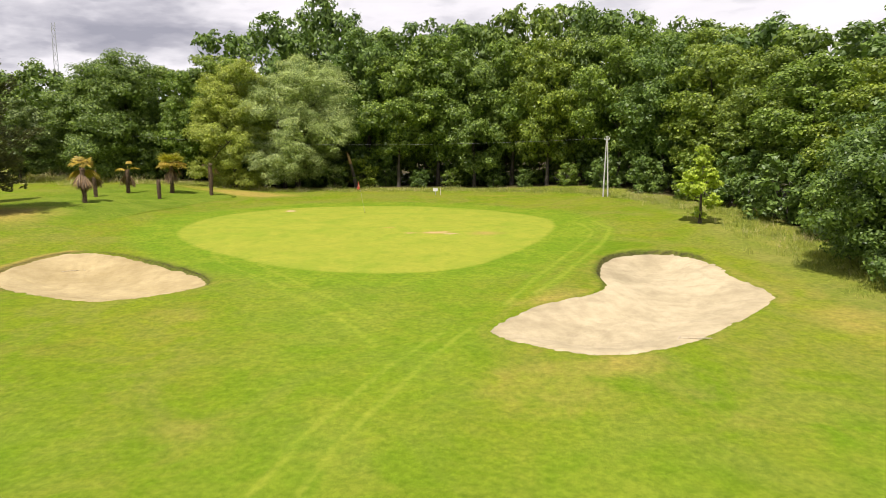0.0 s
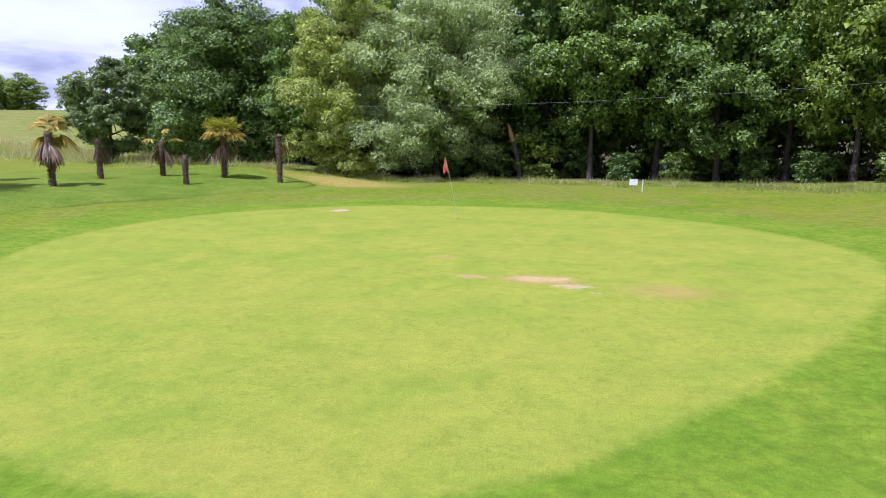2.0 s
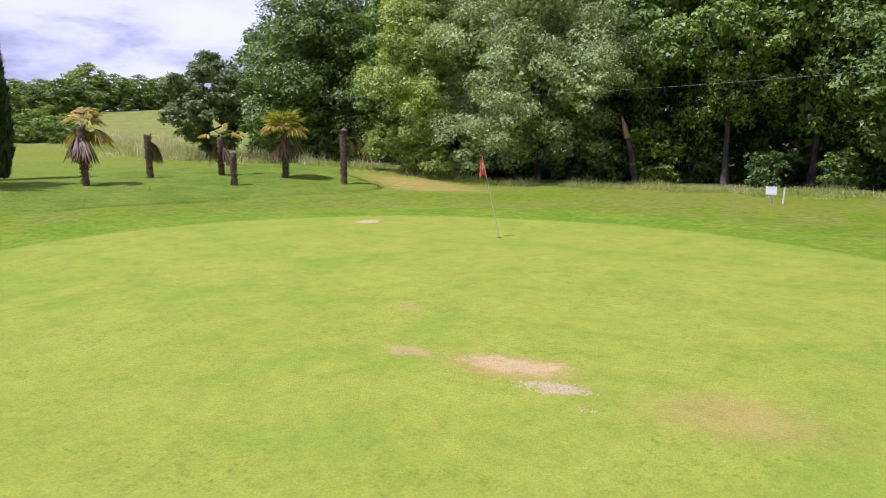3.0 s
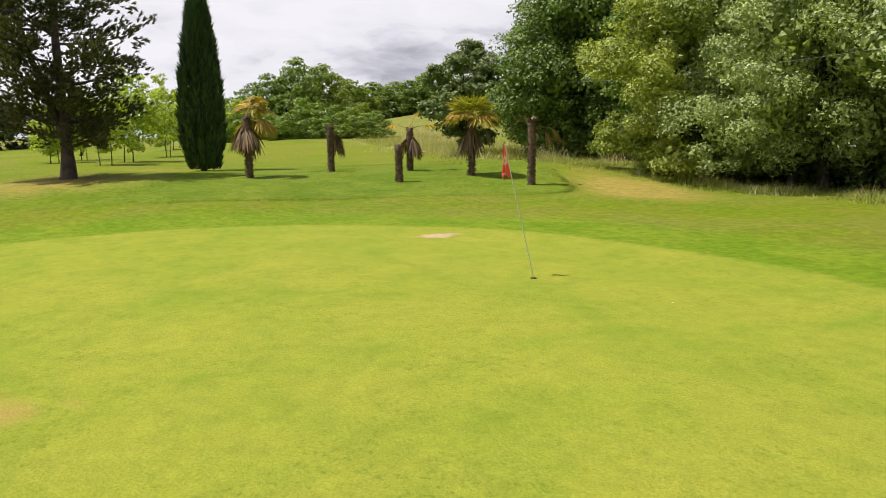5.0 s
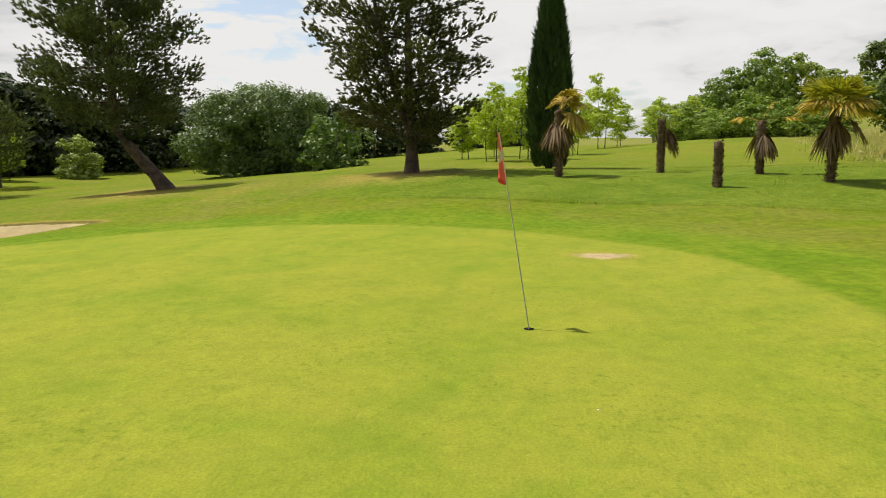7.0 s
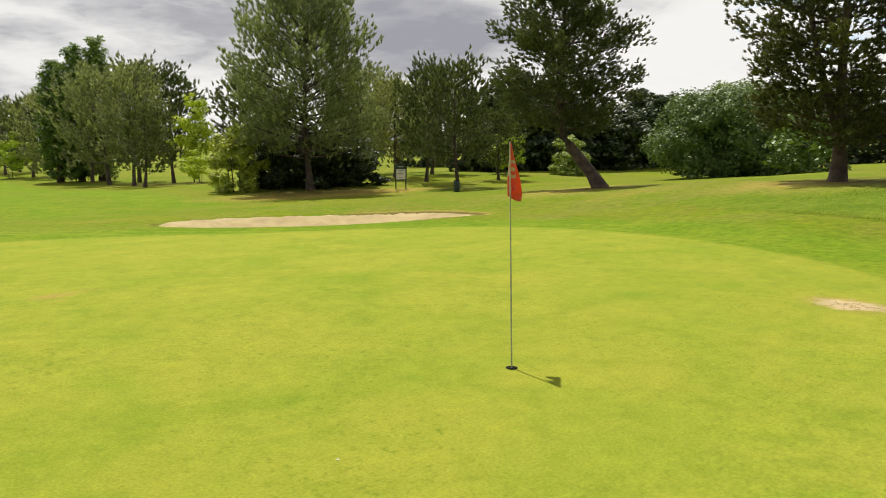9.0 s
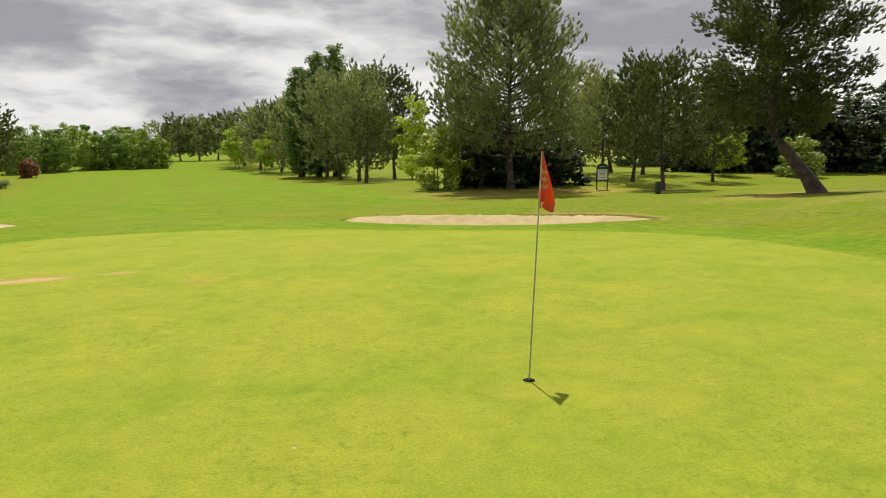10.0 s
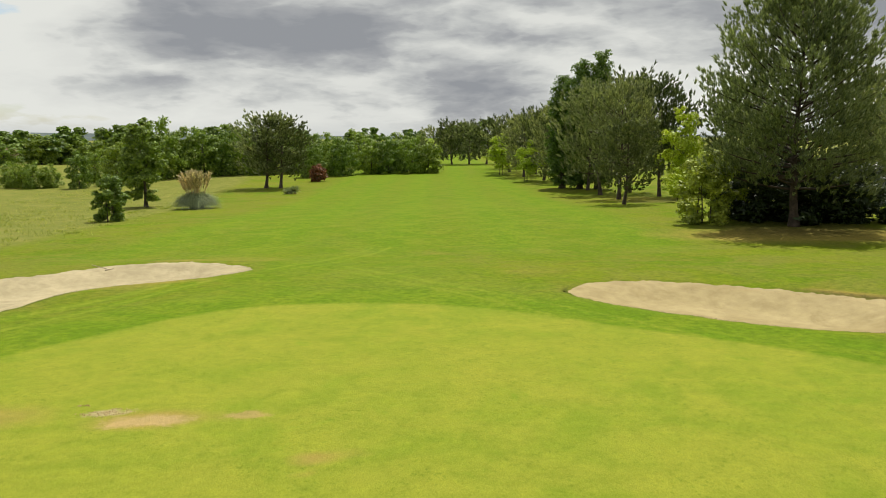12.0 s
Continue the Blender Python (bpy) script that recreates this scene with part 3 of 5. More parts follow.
    # brown needles shed under the pines, darkened to strengthen the shade there
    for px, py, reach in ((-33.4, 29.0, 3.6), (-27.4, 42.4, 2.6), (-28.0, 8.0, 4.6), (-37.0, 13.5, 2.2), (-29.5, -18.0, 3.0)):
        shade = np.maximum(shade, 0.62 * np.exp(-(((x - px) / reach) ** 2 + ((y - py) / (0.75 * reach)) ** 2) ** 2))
    mown = me.attributes.new("lawn", "FLOAT", "POINT")
    mown.data.foreach_set("value", (soft(-0.1, 0.12, lawn) * soft(38, 45, y) * soft(-33, -25, x)).astype(np.float32))
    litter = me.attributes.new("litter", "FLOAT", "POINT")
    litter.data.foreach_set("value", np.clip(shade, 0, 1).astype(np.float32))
    return tagged(new("ground", me), "mown golf course grass with a lighter putting green and worn patches", "grass", kind="structure")


def make_sand(outline, mat, label):
    """The raked sand of a bunker, a dished sheet a hand below the turf's edge."""
    centre = outline.mean(0)
    rings = np.linspace(0, 1, 22) ** 0.8
    n = len(outline)
    edge = outline + 0.28 * unit(outline - centre)
    xy = (centre + rings[:, None, None] * (edge - centre)).reshape(-1, 2)
    deep = depth_in(outline, xy)
    d = np.maximum(deep, 0)
    z = land(xy) - 0.022 + 0.3 * np.minimum(deep, 0) - 0.10 * lip_of(outline, xy) - 0.38 * soft(0.0, 2.2, d) + 0.012 * np.sin(xy[:, 0] * 5.1 + np.sin(xy[:, 1] * 3)) + 0.008 * RNG.standard_normal(len(xy)) * np.repeat(soft(0.1, 0.5, rings), n)
    i, j = np.meshgrid(np.arange(len(rings) - 1), np.arange(n), indexing="ij")
    f = np.stack([i * n + j, i * n + (j + 1) % n, (i + 1) * n + (j + 1) % n, (i + 1) * n + j], -1).reshape(-1, 4)
    return tagged(new("bunker_sand", mesh_of("bunker_sand", np.column_stack([xy, z]), f, mat, True)), label, "bunker", kind="structure")


make_ground()
make_sand(BUNKER_EAST, EAST_SAND, "pale raked sand of a bean-shaped greenside bunker")
make_sand(BUNKER_WEST, WEST_SAND, "pale sand of an oval greenside bunker with a turf lip")

# ---- trees ----


def limbs(base, heads, radius, rise):
    """Limbs that leave a trunk and bend up to the heads."""
    out = []
    for h in heads:
        start = base + np.array([0, 0, rise * RNG.uniform(0.45, 1.0)])
        u = np.linspace(0, 1, 7)[:, None]
        mid = start * (1 - u) + h * u
        mid = mid + np.array([0, 0, 1.0]) * (np.sin(u * np.pi) * -0.06 * np.linalg.norm(h - start)) + 0.05 * RNG.standard_normal((7, 3)) * np.linalg.norm(h - start) * np.sin(u * np.pi)
        out.append(tube(mid, radius * np.linspace(0.42, 0.08, 7), 6))
    return out


def tri_leaves(points, normals, size, slim=0.8):
    """Three-cornered leaves at points, facing normals."""
    n = len(points)
    normals = unit(normals)
    spin = unit(np.cross(normals, RNG.standard_normal((n, 3))))
    side = np.cross(normals, spin)
    s = (size * RNG.uniform(0.6, 1.4, n))[:, None]
    v = np.stack([points - spin * s * 0.45 - side * s * slim * 0.5, points - spin * s * 0.45 + side * s * slim * 0.5, points + spin * s * 0.6], 1)
    return v.reshape(-1, 3), np.arange(3 * n).reshape(n, 3)


def crown_lobes(height, radius, foot, count, dome, taper, uneven):
    """Centres and sizes of the great lobes that a crown is made of."""
    m = count * 14
    w = RNG.uniform(0, 1, m) ** 0.85
    low = 0.85 if dome else 0.5
    prof = np.interp(w, [0, 0.1, 0.3, 0.55, 0.78, 0.92, 1.0], [low, 0.5 * low + 0.45, 1.0, 0.98 - 0.25 * taper, 0.88 - 0.5 * taper, 0.70 - 0.55 * taper, 0.5 - 0.5 * taper])
    size = radius * RNG.uniform(0.27, 0.42, m)
    az = RNG.uniform(0, 2 * np.pi, m)
    out = np.maximum(radius * prof * RNG.uniform(1 - uneven, 1.06, m) - 0.8 * size, 0.0) * np.where(RNG.uniform(0, 1, m) < 0.15, 0.5, 1.0)
    z = foot + w * (height - foot)
    z = np.clip(z, foot + 0.55 * size, height - 0.9 * size * RNG.uniform(1.0, 2.0, m))
    c = np.stack([np.cos(az) * out, np.sin(az) * out, z], 1)
    pick = [0]
    near = np.full(m, 1e9)
    for _ in range(count - 1):
        near = np.minimum(near, np.linalg.norm(c - c[pick[-1]], axis=1))
        pick.append(int(near.argmax()))
    return c[pick], size[pick]


def leaf_tree(seed, height, radius, foot, count, leaf, mat, lobes=16, clusters=14, bark=None, uneven=0.2, slim=0.8, flat=0.62, trunks=1, heads=9, stout=0.02, split=False, dome=False, taper=0.3, tight=1.0):
    """Meshes of a broadleaf tree: trunk with limbs; a crown of lobes, each made of leaf clusters lit from above."""
    global RNG
    RNG = np.random.default_rng(seed)
    c, s = crown_lobes(height, radius, foot, lobes, dome, taper, uneven)
    heart = np.array([0, 0, foot + (height - foot) * 0.4])
    away = unit(c - heart)
    k = np.repeat(np.arange(lobes), clusters)
    way = unit(RNG.standard_normal((len(k), 3)) + 0.7 * away[k] + [0, 0, 0.35])
    cc = c[k] + way * (s[k] * RNG.uniform(0.7, 1.1, len(k)))[:, None] * [1, 1, 0.9]
    cs = s[k] * RNG.uniform(0.30, 0.56, len(k)) * tight
    q = RNG.choice(len(k), count, p=cs**2 / (cs**2).sum())
    d = unit(RNG.standard_normal((count, 3)) + [0, 0, 0.45])
    p = cc[q] + d * (cs[q] * RNG.uniform(0.45, 1.15, count))[:, None] * [1, 1, flat]
    p[:, 2] = np.maximum(p[:, 2], 0.05)
    outer = tri_leaves(p, 0.8 * d + 0.35 * way[q] + [0, 0, 0.35] + 0.5 * RNG.standard_normal((count, 3)), leaf, slim)
    m = max(60, count // 7)
    q = RNG.integers(0, lobes, m)
    way_in = unit(RNG.standard_normal((m, 3)))
    inner = c[q] * (1 - 0.35 * RNG.uniform(0, 1, m)[:, None] * [1, 1, 0]) + way_in * (s[q] * RNG.uniform(0.2, 0.72, m))[:, None]
    inner[:, 2] = np.maximum(inner[:, 2], 0.15)
    inside = tri_leaves(inner, way_in + 0.4 * RNG.standard_normal((m, 3)), leaf * 1.7, 0.9)
    crown = mesh_of("crown", *joined([outer, inside]), mat)
    pieces, arms = [], []
    for t in range(trunks):
        off = np.array([0.0, 0, 0]) if trunks == 1 else np.append(RNG.uniform(-0.25, 0.25, 2) * radius, 0)
        top = np.array([*RNG.uniform(-0.12, 0.12, 2) * radius, foot + (height - foot) * 0.72])
        u = np.linspace(0, 1, 12)[:, None]
        line = off * (1 - u) + (off + top) * u + np.sin(u * 5 + RNG.uniform(0, 6)) * [0.02 * height, 0.015 * height, 0] * u
        rad = height * stout / math.sqrt(trunks) * (np.linspace(1, 0.2, 12) + 0.55 * np.exp(-np.linspace(0, 1, 12) * 22))
        line[0, 2] -= 0.15
        pieces.append(tube(line, rad, 9, 0.04))
        far = c[np.argsort(RNG.uniform(0, 1, len(c)))[: max(3, heads // trunks)]]
        arms += limbs(off + [0, 0, foot * 0.5], far, height * stout * 0.85, (height - foot) * 0.5 + foot * 0.5)
    if split:
        return (*[mesh_of("trunk", *one, bark or BARK, True) for one in pieces], *[mesh_of("limb", *arm, bark or BARK, True) for arm in arms], crown)
    return mesh_of("trunk", *joined(pieces + arms), bark or BARK, True), crown


def bough_reach(shape, w, radius):
    if shape == "round":
        return radius * math.sqrt(max(0.03, 1 - (2 * w * 0.95 - 0.8) ** 2))
    if shape == "cone":
        return radius * float(np.interp(w, [0, 0.12, 0.3, 0.5, 0.65, 0.85, 1.0], [0.78, 0.95, 1.0, 0.8, 0.6, 0.3, 0.08]))
    if shape == "egg":
        return radius * float(np.interp(w, [0, 0.12, 0.35, 0.6, 0.8, 0.93, 1.0], [0.8, 0.95, 1.0, 0.82, 0.56, 0.3, 0.1]))
    return radius * float(np.interp(w, [0, 0.15, 0.4, 0.65, 0.85, 1.0], [0.6, 0.95, 1.0, 0.85, 0.62, 0.3]))


def needle_tree(seed, height, radius, foot, boughs, twigs, tufts, needles, length, mat, shape="round", bend=(0.0, 0.0), kink=0.0, fork=False, stout=1.0, width=0.03, split=False, lift=0.45, ragged=0.3, puff=0.17, inside=0.25, pads=5, candle=0.45):
    """Meshes of a pine: trunk, boughs that turn up, flat sprays of twigs, needle tufts on the twigs."""
    global RNG
    RNG = np.random.default_rng(seed)
    u = np.linspace(0, 1, 16)
    lean = np.minimum(u / max(kink, 1e-3), 1.0) if kink else u
    line = np.stack([bend[0] * lean + 0.012 * height * np.sin(u * 6), bend[1] * lean + 0.01 * height * np.cos(u * 5) - 0.01 * height, height * 0.96 * u], 1)
    rad = stout * height * (0.021 * (1 - 0.88 * u) + 0.012 * np.exp(-u * 26))
    line[0, 2] -= 0.15
    pieces = [tube(line, rad, 9, 0.05)]
    stems = [line]
    if fork:
        v = np.linspace(0, 1, 12)[:, None]
        start = np.array([np.interp(0.14 * height, line[:, 2], line[:, q]) for q in range(3)])
        second = start + v * [-0.04 * height, -0.16 * height, 0.74 * height] + np.sin(v * 3) * [0.02 * height, -0.03 * height, 0]
        pieces.append(tube(second, height * 0.015 * (1 - 0.85 * v[:, 0]), 8, 0.05))
        stems.append(second)
    spots, ways = [], []
    for b in range(boughs):
        stem = stems[b % len(stems)]
        h = min(foot + (height * 0.985 - foot) * ((b + RNG.uniform(0, 1)) / boughs), stem[-1, 2])
        w = (h - foot) / (height - foot)
        reach = bough_reach(shape, w, radius) * RNG.uniform(1 - ragged, 1.08)
        az = b * 2.4 + RNG.uniform(-0.5, 0.5)
        start = np.array([np.interp(h, stem[:, 2], stem[:, q]) for q in range(3)])
        out = np.array([math.cos(az), math.sin(az), 0.0])
        tip = start + out * reach + np.array([0, 0, reach * (RNG.uniform(-0.05, 0.35) + lift * w)])
        bow = lambda a: start * (1 - a) + tip * a + np.array([0, 0, 1.0]) * (a * a - a) * reach * 0.18
        pieces.append(tube(bow(np.linspace(0, 1, 7)[:, None]), height * 0.0052 * np.linspace(1, 0.2, 7) * (1.3 - 0.7 * w), 5))
        count = max(3, int(twigs * (0.4 + 0.75 * reach / radius)))
        for q in range(count):
            a = inside + (1 - inside) * (q + RNG.uniform(0, 0.8)) / count
            side = (1 if q % 2 else -1) * RNG.uniform(0.35, 1.15) * (1.15 - 0.8 * a)
            way = unit(out * math.cos(side) + np.array([-out[1], out[0], 0]) * math.sin(side) + [0, 0, RNG.uniform(-0.15, 0.8) + 0.5 * lift * w])
            long = (0.22 * radius + 0.18 * reach) * RNG.uniform(0.6, 1.15) * (1.15 - 0.45 * a)
            # the tufts sit close together in pads towards the twig's end
            k = (RNG.uniform(0.3, 1.0, pads) ** 0.7)[RNG.integers(0, pads, tufts)]
            off = RNG.standard_normal((pads, 3)) * long * 0.16
            p = bow(a) + way * (k * long)[:, None] + off[RNG.integers(0, pads, tufts)] + RNG.standard_normal((tufts, 3)) * puff * [1, 1, 0.6 + candle]
            spots.append(p)
            ways.append(unit(way + [0, 0, candle] + 0.3 * RNG.standard_normal((tufts, 3))))
    spots, ways = np.concatenate(spots), np.concatenate(ways)
    k = np.repeat(np.arange(len(spots)), needles)
    w = ways[k] + unit(RNG.standard_normal((len(k), 3))) * 0.62
    start = spots[k] + ways[k] * RNG.uniform(-0.3, 0.5, len(k))[:, None] * length
    crown = mesh_of("crown", *blades(start, w, length * RNG.uniform(0.6, 1.15, len(k)), width), mat)
    if split:
        return (*[mesh_of("trunk" if q < len(stems) else "bough", *one, PINE_BARK, True) for q, one in enumerate(pieces)], crown)
    return mesh_of("trunk", *joined(pieces), PINE_BARK, True), crown


def rise_to(x, y, top, made):
    """The upward scale that brings a plant of height made to the level top."""
    return (top - at_ground(x, y)) / made


def stand(kind, meshes, x, y, label, category, turn=0.0, size=1.0, tall=None, group="", sink=0.0):
    """A plant made of shared meshes, standing on the turf."""
    root = new(kind)
    root.matrix_world = pose(x, y, at_ground(x, y) - sink, 0, 0, turn) @ Matrix.Diagonal((size, size, tall or size, 1))
    tagged(root, label, category, group)
    trunk = None
    for me in meshes:
        name = me.name.split(".")[0]
        ob = part_of(name, me, trunk if name in ("limb", "bough") else root)
        trunk = trunk or ob
    return root


# woodland beyond the green
OAKS = [leaf_tree(11 + q, 13.0, 4.3, (2.6, 1.6, 3.4)[q], 24000, 0.2, (OAK_LEAF, DEEP_OAK_LEAF, OAK_LEAF)[q], lobes=26, clusters=13, heads=10, stout=0.014, taper=0.3, uneven=0.28) for q in range(3)]
DEEP = [leaf_tree(21 + q, 13.0, 4.6, 1.4, 6500, 0.34, DEEP_OAK_LEAF if q else DARK_LEAF, lobes=22, clusters=11, heads=6, stout=0.014, taper=0.25, uneven=0.25) for q in range(2)]
SMALL = [leaf_tree(31 + q, 6.0, 3.2, 0.05, 2600, 0.32, (DARK_LEAF, OAK_LEAF)[q], lobes=16, clusters=9, trunks=2, heads=4, dome=True) for q in range(2)]
rows = random.Random(5)
for q, (x, y, size, tall) in enumerate([
    (-21.5, 71.0, 0.95, 0.92), (-7.0, 70.0, 0.95, 1.12), (-4.2, 68.0, 0.85, 0.95), (-0.6, 69.4, 0.95, 1.08), (2.8, 67.6, 0.85, 0.95),
    (6.4, 68.6, 0.95, 1.05), (9.2, 65.4, 0.85, 1.0), (12.4, 66.5, 0.95, 1.06), (14.6, 61.4, 0.9, 0.97), (17.4, 64.0, 1.0, 1.04), (17.0, 56.5, 0.85, 0.9),
    (20.4, 59.0, 1.0, 1.0), (19.2, 52.0, 0.85, 0.84), (20.8, 47.2, 0.85, 0.78), (21.4, 42.0, 0.85, 0.72), (22.0, 36.6, 0.8, 0.68), (23.5, 31.0, 0.8, 0.62), (24.5, 26.0, 0.8, 0.6), (-23.5, 68.6, 0.75, 0.8), (-34.0, 70.5, 0.9, 0.72)]):
    stand("oak_tree", OAKS[q % 3], x, y, "tall leafy green oak at the dense woodland edge", "tree", rows.uniform(0, 360), size, tall, "woodland edge trees")
for q, (x, y, size, tall) in enumerate([
    (-16.0, 73.0, 1.0, 1.14), (-27.5, 75.5, 1.0, 0.8), (-11.5, 75.0, 1.0, 1.3), (-5.0, 76.0, 1.0, 1.12), (-1.5, 73.5, 1.0, 1.1), (2.5, 75.0, 1.0, 1.16), (6.0, 73.0, 1.0, 1.1), (9.0, 72.0, 1.0, 1.24), (13.0, 71.5, 1.0, 1.14), (17.0, 69.5, 1.0, 1.12), (21.5, 65.5, 1.0, 1.08),
    (24.0, 60.5, 1.0, 1.06), (23.5, 54.5, 1.0, 0.98), (25.0, 49.0, 1.0, 0.93), (26.0, 43.5, 1.0, 0.86), (26.4, 38.0, 1.0, 0.82), (28.0, 32.5, 1.0, 0.8), (29.0, 26.5, 1.0, 0.76), (28.0, 20.0, 1.0, 0.72), (-22.0, 78.0, 1.0, 1.1), (-33.0, 75.5, 1.0, 0.76),
    (-38.5, 77.5, 1.0, 0.74), (-43.5, 79.0, 0.95, 0.8), (-48.5, 83.0, 0.95, 0.76), (30.0, 48.0, 1.0, 1.0), (-8.0, 82.0, 1.1, 1.18), (-14.8, 82.4, 1.0, 1.2), (4.0, 81.0, 1.1, 1.2), (16.0, 77.5, 1.1, 1.18)]):
    stand("woodland_tree", DEEP[q % 2], x, y, "leafy green tree standing deeper in the woodland", "tree", rows.uniform(0, 360), size, tall * (1.1 if y > 68 else 1.0), "inner woodland trees")
for q, (x, y, size) in enumerate([(-17.8, 69.0, 0.7), (-7.6, 67.6, 0.5), (-5.4, 69.0, 0.4), (-2.2, 67.0, 0.3), (0.8, 67.4, 0.3), (4.6, 66.8, 0.28), (7.4, 65.4, 0.3), (10.8, 63.0, 0.35), (13.2, 59.5, 0.5), (15.4, 55.2, 0.5), (17.4, 49.6, 0.6), (18.4, 45.0, 0.65),
                                  (18.6, 39.8, 0.7), (19.2, 35.2, 0.6), (20.2, 31.8, 0.6), (-25.0, 70.5, 0.7), (-31.0, 70.0, 0.7), (3.0, 70.5, 0.7), (-9.5, 71.0, 0.7), (9.0, 69.0, 0.7), (14.0, 64.5, 0.7), (18.5, 60.0, 0.7), (-36.0, 73.0, 0.7), (-41.0, 75.0, 0.7), (-20.5, 73.0, 0.9), (-14.5, 70.8, 0.9), (-11.0, 72.5, 0.9), (-6.0, 72.5, 0.9), (-2.0, 71.8, 0.85), (1.8, 72.5, 0.9), (6.0, 70.8, 0.85), (12.5, 68.5, 0.85), (16.5, 67.5, 0.9), (-27.5, 71.5, 0.9), (-23.0, 73.5, 0.9), (-12.5, 68.4, 0.55), (-10.0, 67.0, 0.4), (-14.6, 67.6, 0.4)]):
    stand("shrub", SMALL[q % 3 == 1], x, y, "leafy green shrub at the foot of the woodland", "shrub", rows.uniform(0, 360), size, size * 0.95, "woodland shrubs")

stand("willow_tree", leaf_tree(51, 12.4, 5.9, 1.2, 150000, 0.115, WILLOW_LEAF, lobes=26, clusters=15, slim=0.55, trunks=3, heads=15, split=True, dome=True, taper=0.3, uneven=0.38, tight=0.85), -13.2, 66.2, "broad grey-green willow with spreading low foliage", "tree")
stand("olive_tree", leaf_tree(52, 11.2, 3.7, 0.3, 72000, 0.125, OLIVE_LEAF, lobes=26, clusters=15, slim=0.6, split=True, dome=True, taper=0.3), -18.4, 64.4, "yellowish olive-green tree beside the willow", "tree")
stand("dark_oak", leaf_tree(53, 11.3, 5.5, 0.6, 80000, 0.16, DARK_LEAF, lobes=34, clusters=14, split=True, taper=0.25, dome=True, uneven=0.25), -30.6, 69.8, "large dark green oak with dense foliage", "tree")
stand("round_tree", leaf_tree(54, 7.4, 3.0, 0.5, 22000, 0.17, HEDGE_LEAF, lobes=18, clusters=13), -38.4, 66.2, "small round-headed green tree at the lawn's edge", "tree")
stand("spreading_tree", leaf_tree(55, 7.2, 4.2, 0.8, 52000, 0.14, DARK_LEAF, lobes=26, clusters=14, split=True, dome=True, uneven=0.28), 18.6, 27.5, "low spreading dark green tree with leaves to the ground", "tree")
stand("lime_sapling", leaf_tree(56, 4.2, 1.15, 0.35, 5200, 0.12, LIME_LEAF, lobes=14, clusters=9, uneven=0.35, split=True), 13.6, 38.8, "bright yellow-green sapling beside the woodland", "tree")

# palms' neighbours
PINE_A = needle_tree(61, 10.8, 3.0, 1.2, 62, 11, 17, 17, 0.16, PINE_NEEDLE, "cone", (0.3, 0.2), 0, True, split=True, width=0.044, ragged=0.3, puff=0.13, lift=0.2, inside=0.12, pads=5, candle=0.3)
stand("black_pine", PINE_A, -27.7, 42.0, "dark spreading pine with a forked trunk", "tree")
PINE_B = needle_tree(62, 11.4, 3.65, 2.9, 64, 11, 19, 19, 0.17, OPEN_NEEDLE, "umbrella", (1.1, -1.8), 0.26, False, 1.3, split=True, width=0.044, ragged=0.34, puff=0.14, lift=0.25, inside=0.18, pads=5, candle=0.5)
stand("leaning_pine", PINE_B, -33.0, 28.5, "tall pine with a thick leaning trunk", "tree")
PINE_C = needle_tree(63, 13.3, 5.1, 2.2, 112, 10, 9, 17, 0.28, GREY_NEEDLE, "egg", (0.3, 0.2), 0, False, 0.85, split=True, width=0.056, lift=0.85, puff=0.21, ragged=0.38, inside=0.3, pads=3, candle=1.1)
stand("big_pine", PINE_C, -28.7, 6.85, "broad bushy grey-green pine with low boughs", "tree")
PINES = [needle_tree(65 + q, 8.6, 3.5, 1.8, 42, 6, 6, 12, 0.34, GREY_NEEDLE if q else OPEN_NEEDLE, "round", (0.5, 0.2 * q), 0, False, 1.0, 0.115, lift=0.6, puff=0.24, pads=3, candle=0.8) for q in range(2)]
FAR_PINES = [needle_tree(68 + q, 8.6, 3.7, 0.9, 30, 6, 3, 10, 0.62, GREY_NEEDLE if q else OPEN_NEEDLE, "round", (0.4, 0.2 * q), 0, False, 1.0, 0.16, lift=0.6, puff=0.25, pads=2, candle=0.8) for q in range(2)]


def cypress():
    global RNG
    RNG = np.random.default_rng(71)
    pieces = []
    for (cx, cy, top, wide) in ((0, -0.12, 7.6, 0.72), (0.1, 0.25, 7.3, 0.62)):
        n = 15000
        z = 0.12 + RNG.uniform(0, 1, n) ** 0.9 * (top - 0.12)
        w = z / top
        prof = wide * (0.55 + 0.45 * np.clip(w * 5, 0, 1)) * np.clip(1.06 - w ** 2.6, 0.04, 1)
        az = RNG.uniform(0, 2 * np.pi, n)
        ridge = 1 + 0.19 * np.sin(az * 9 + 3 * np.sin(z * 1.3)) + 0.08 * np.sin(z * 7 + az * 5)
        r = prof * ridge * RNG.uniform(0.72, 1.0, n) ** 0.4
        p = np.stack([cx + np.cos(az) * r, cy + np.sin(az) * r, z], 1)
        out = np.stack([0.35 * np.cos(az), 0.35 * np.sin(az), 1.0 + 0 * az], 1)
        pieces.append(blades(p, out + 0.22 * RNG.standard_normal((n, 3)), RNG.uniform(0.16, 0.42, n), 0.075))
    crown = mesh_of("crown", *joined(pieces), CYPRESS_LEAF)
    trunk = mesh_of("trunk", *tube([(0, 0, -0.1), (0, 0.03, 0.6), (0, 0.05, 3), (0.05, 0.1, 6.6)], [0.16, 0.14, 0.1, 0.03], 8), BARK, True)
    return trunk, crown


stand("cypress", cypress(), -30.5, 47.57, "slender dark green column cypress with two tips", "tree")

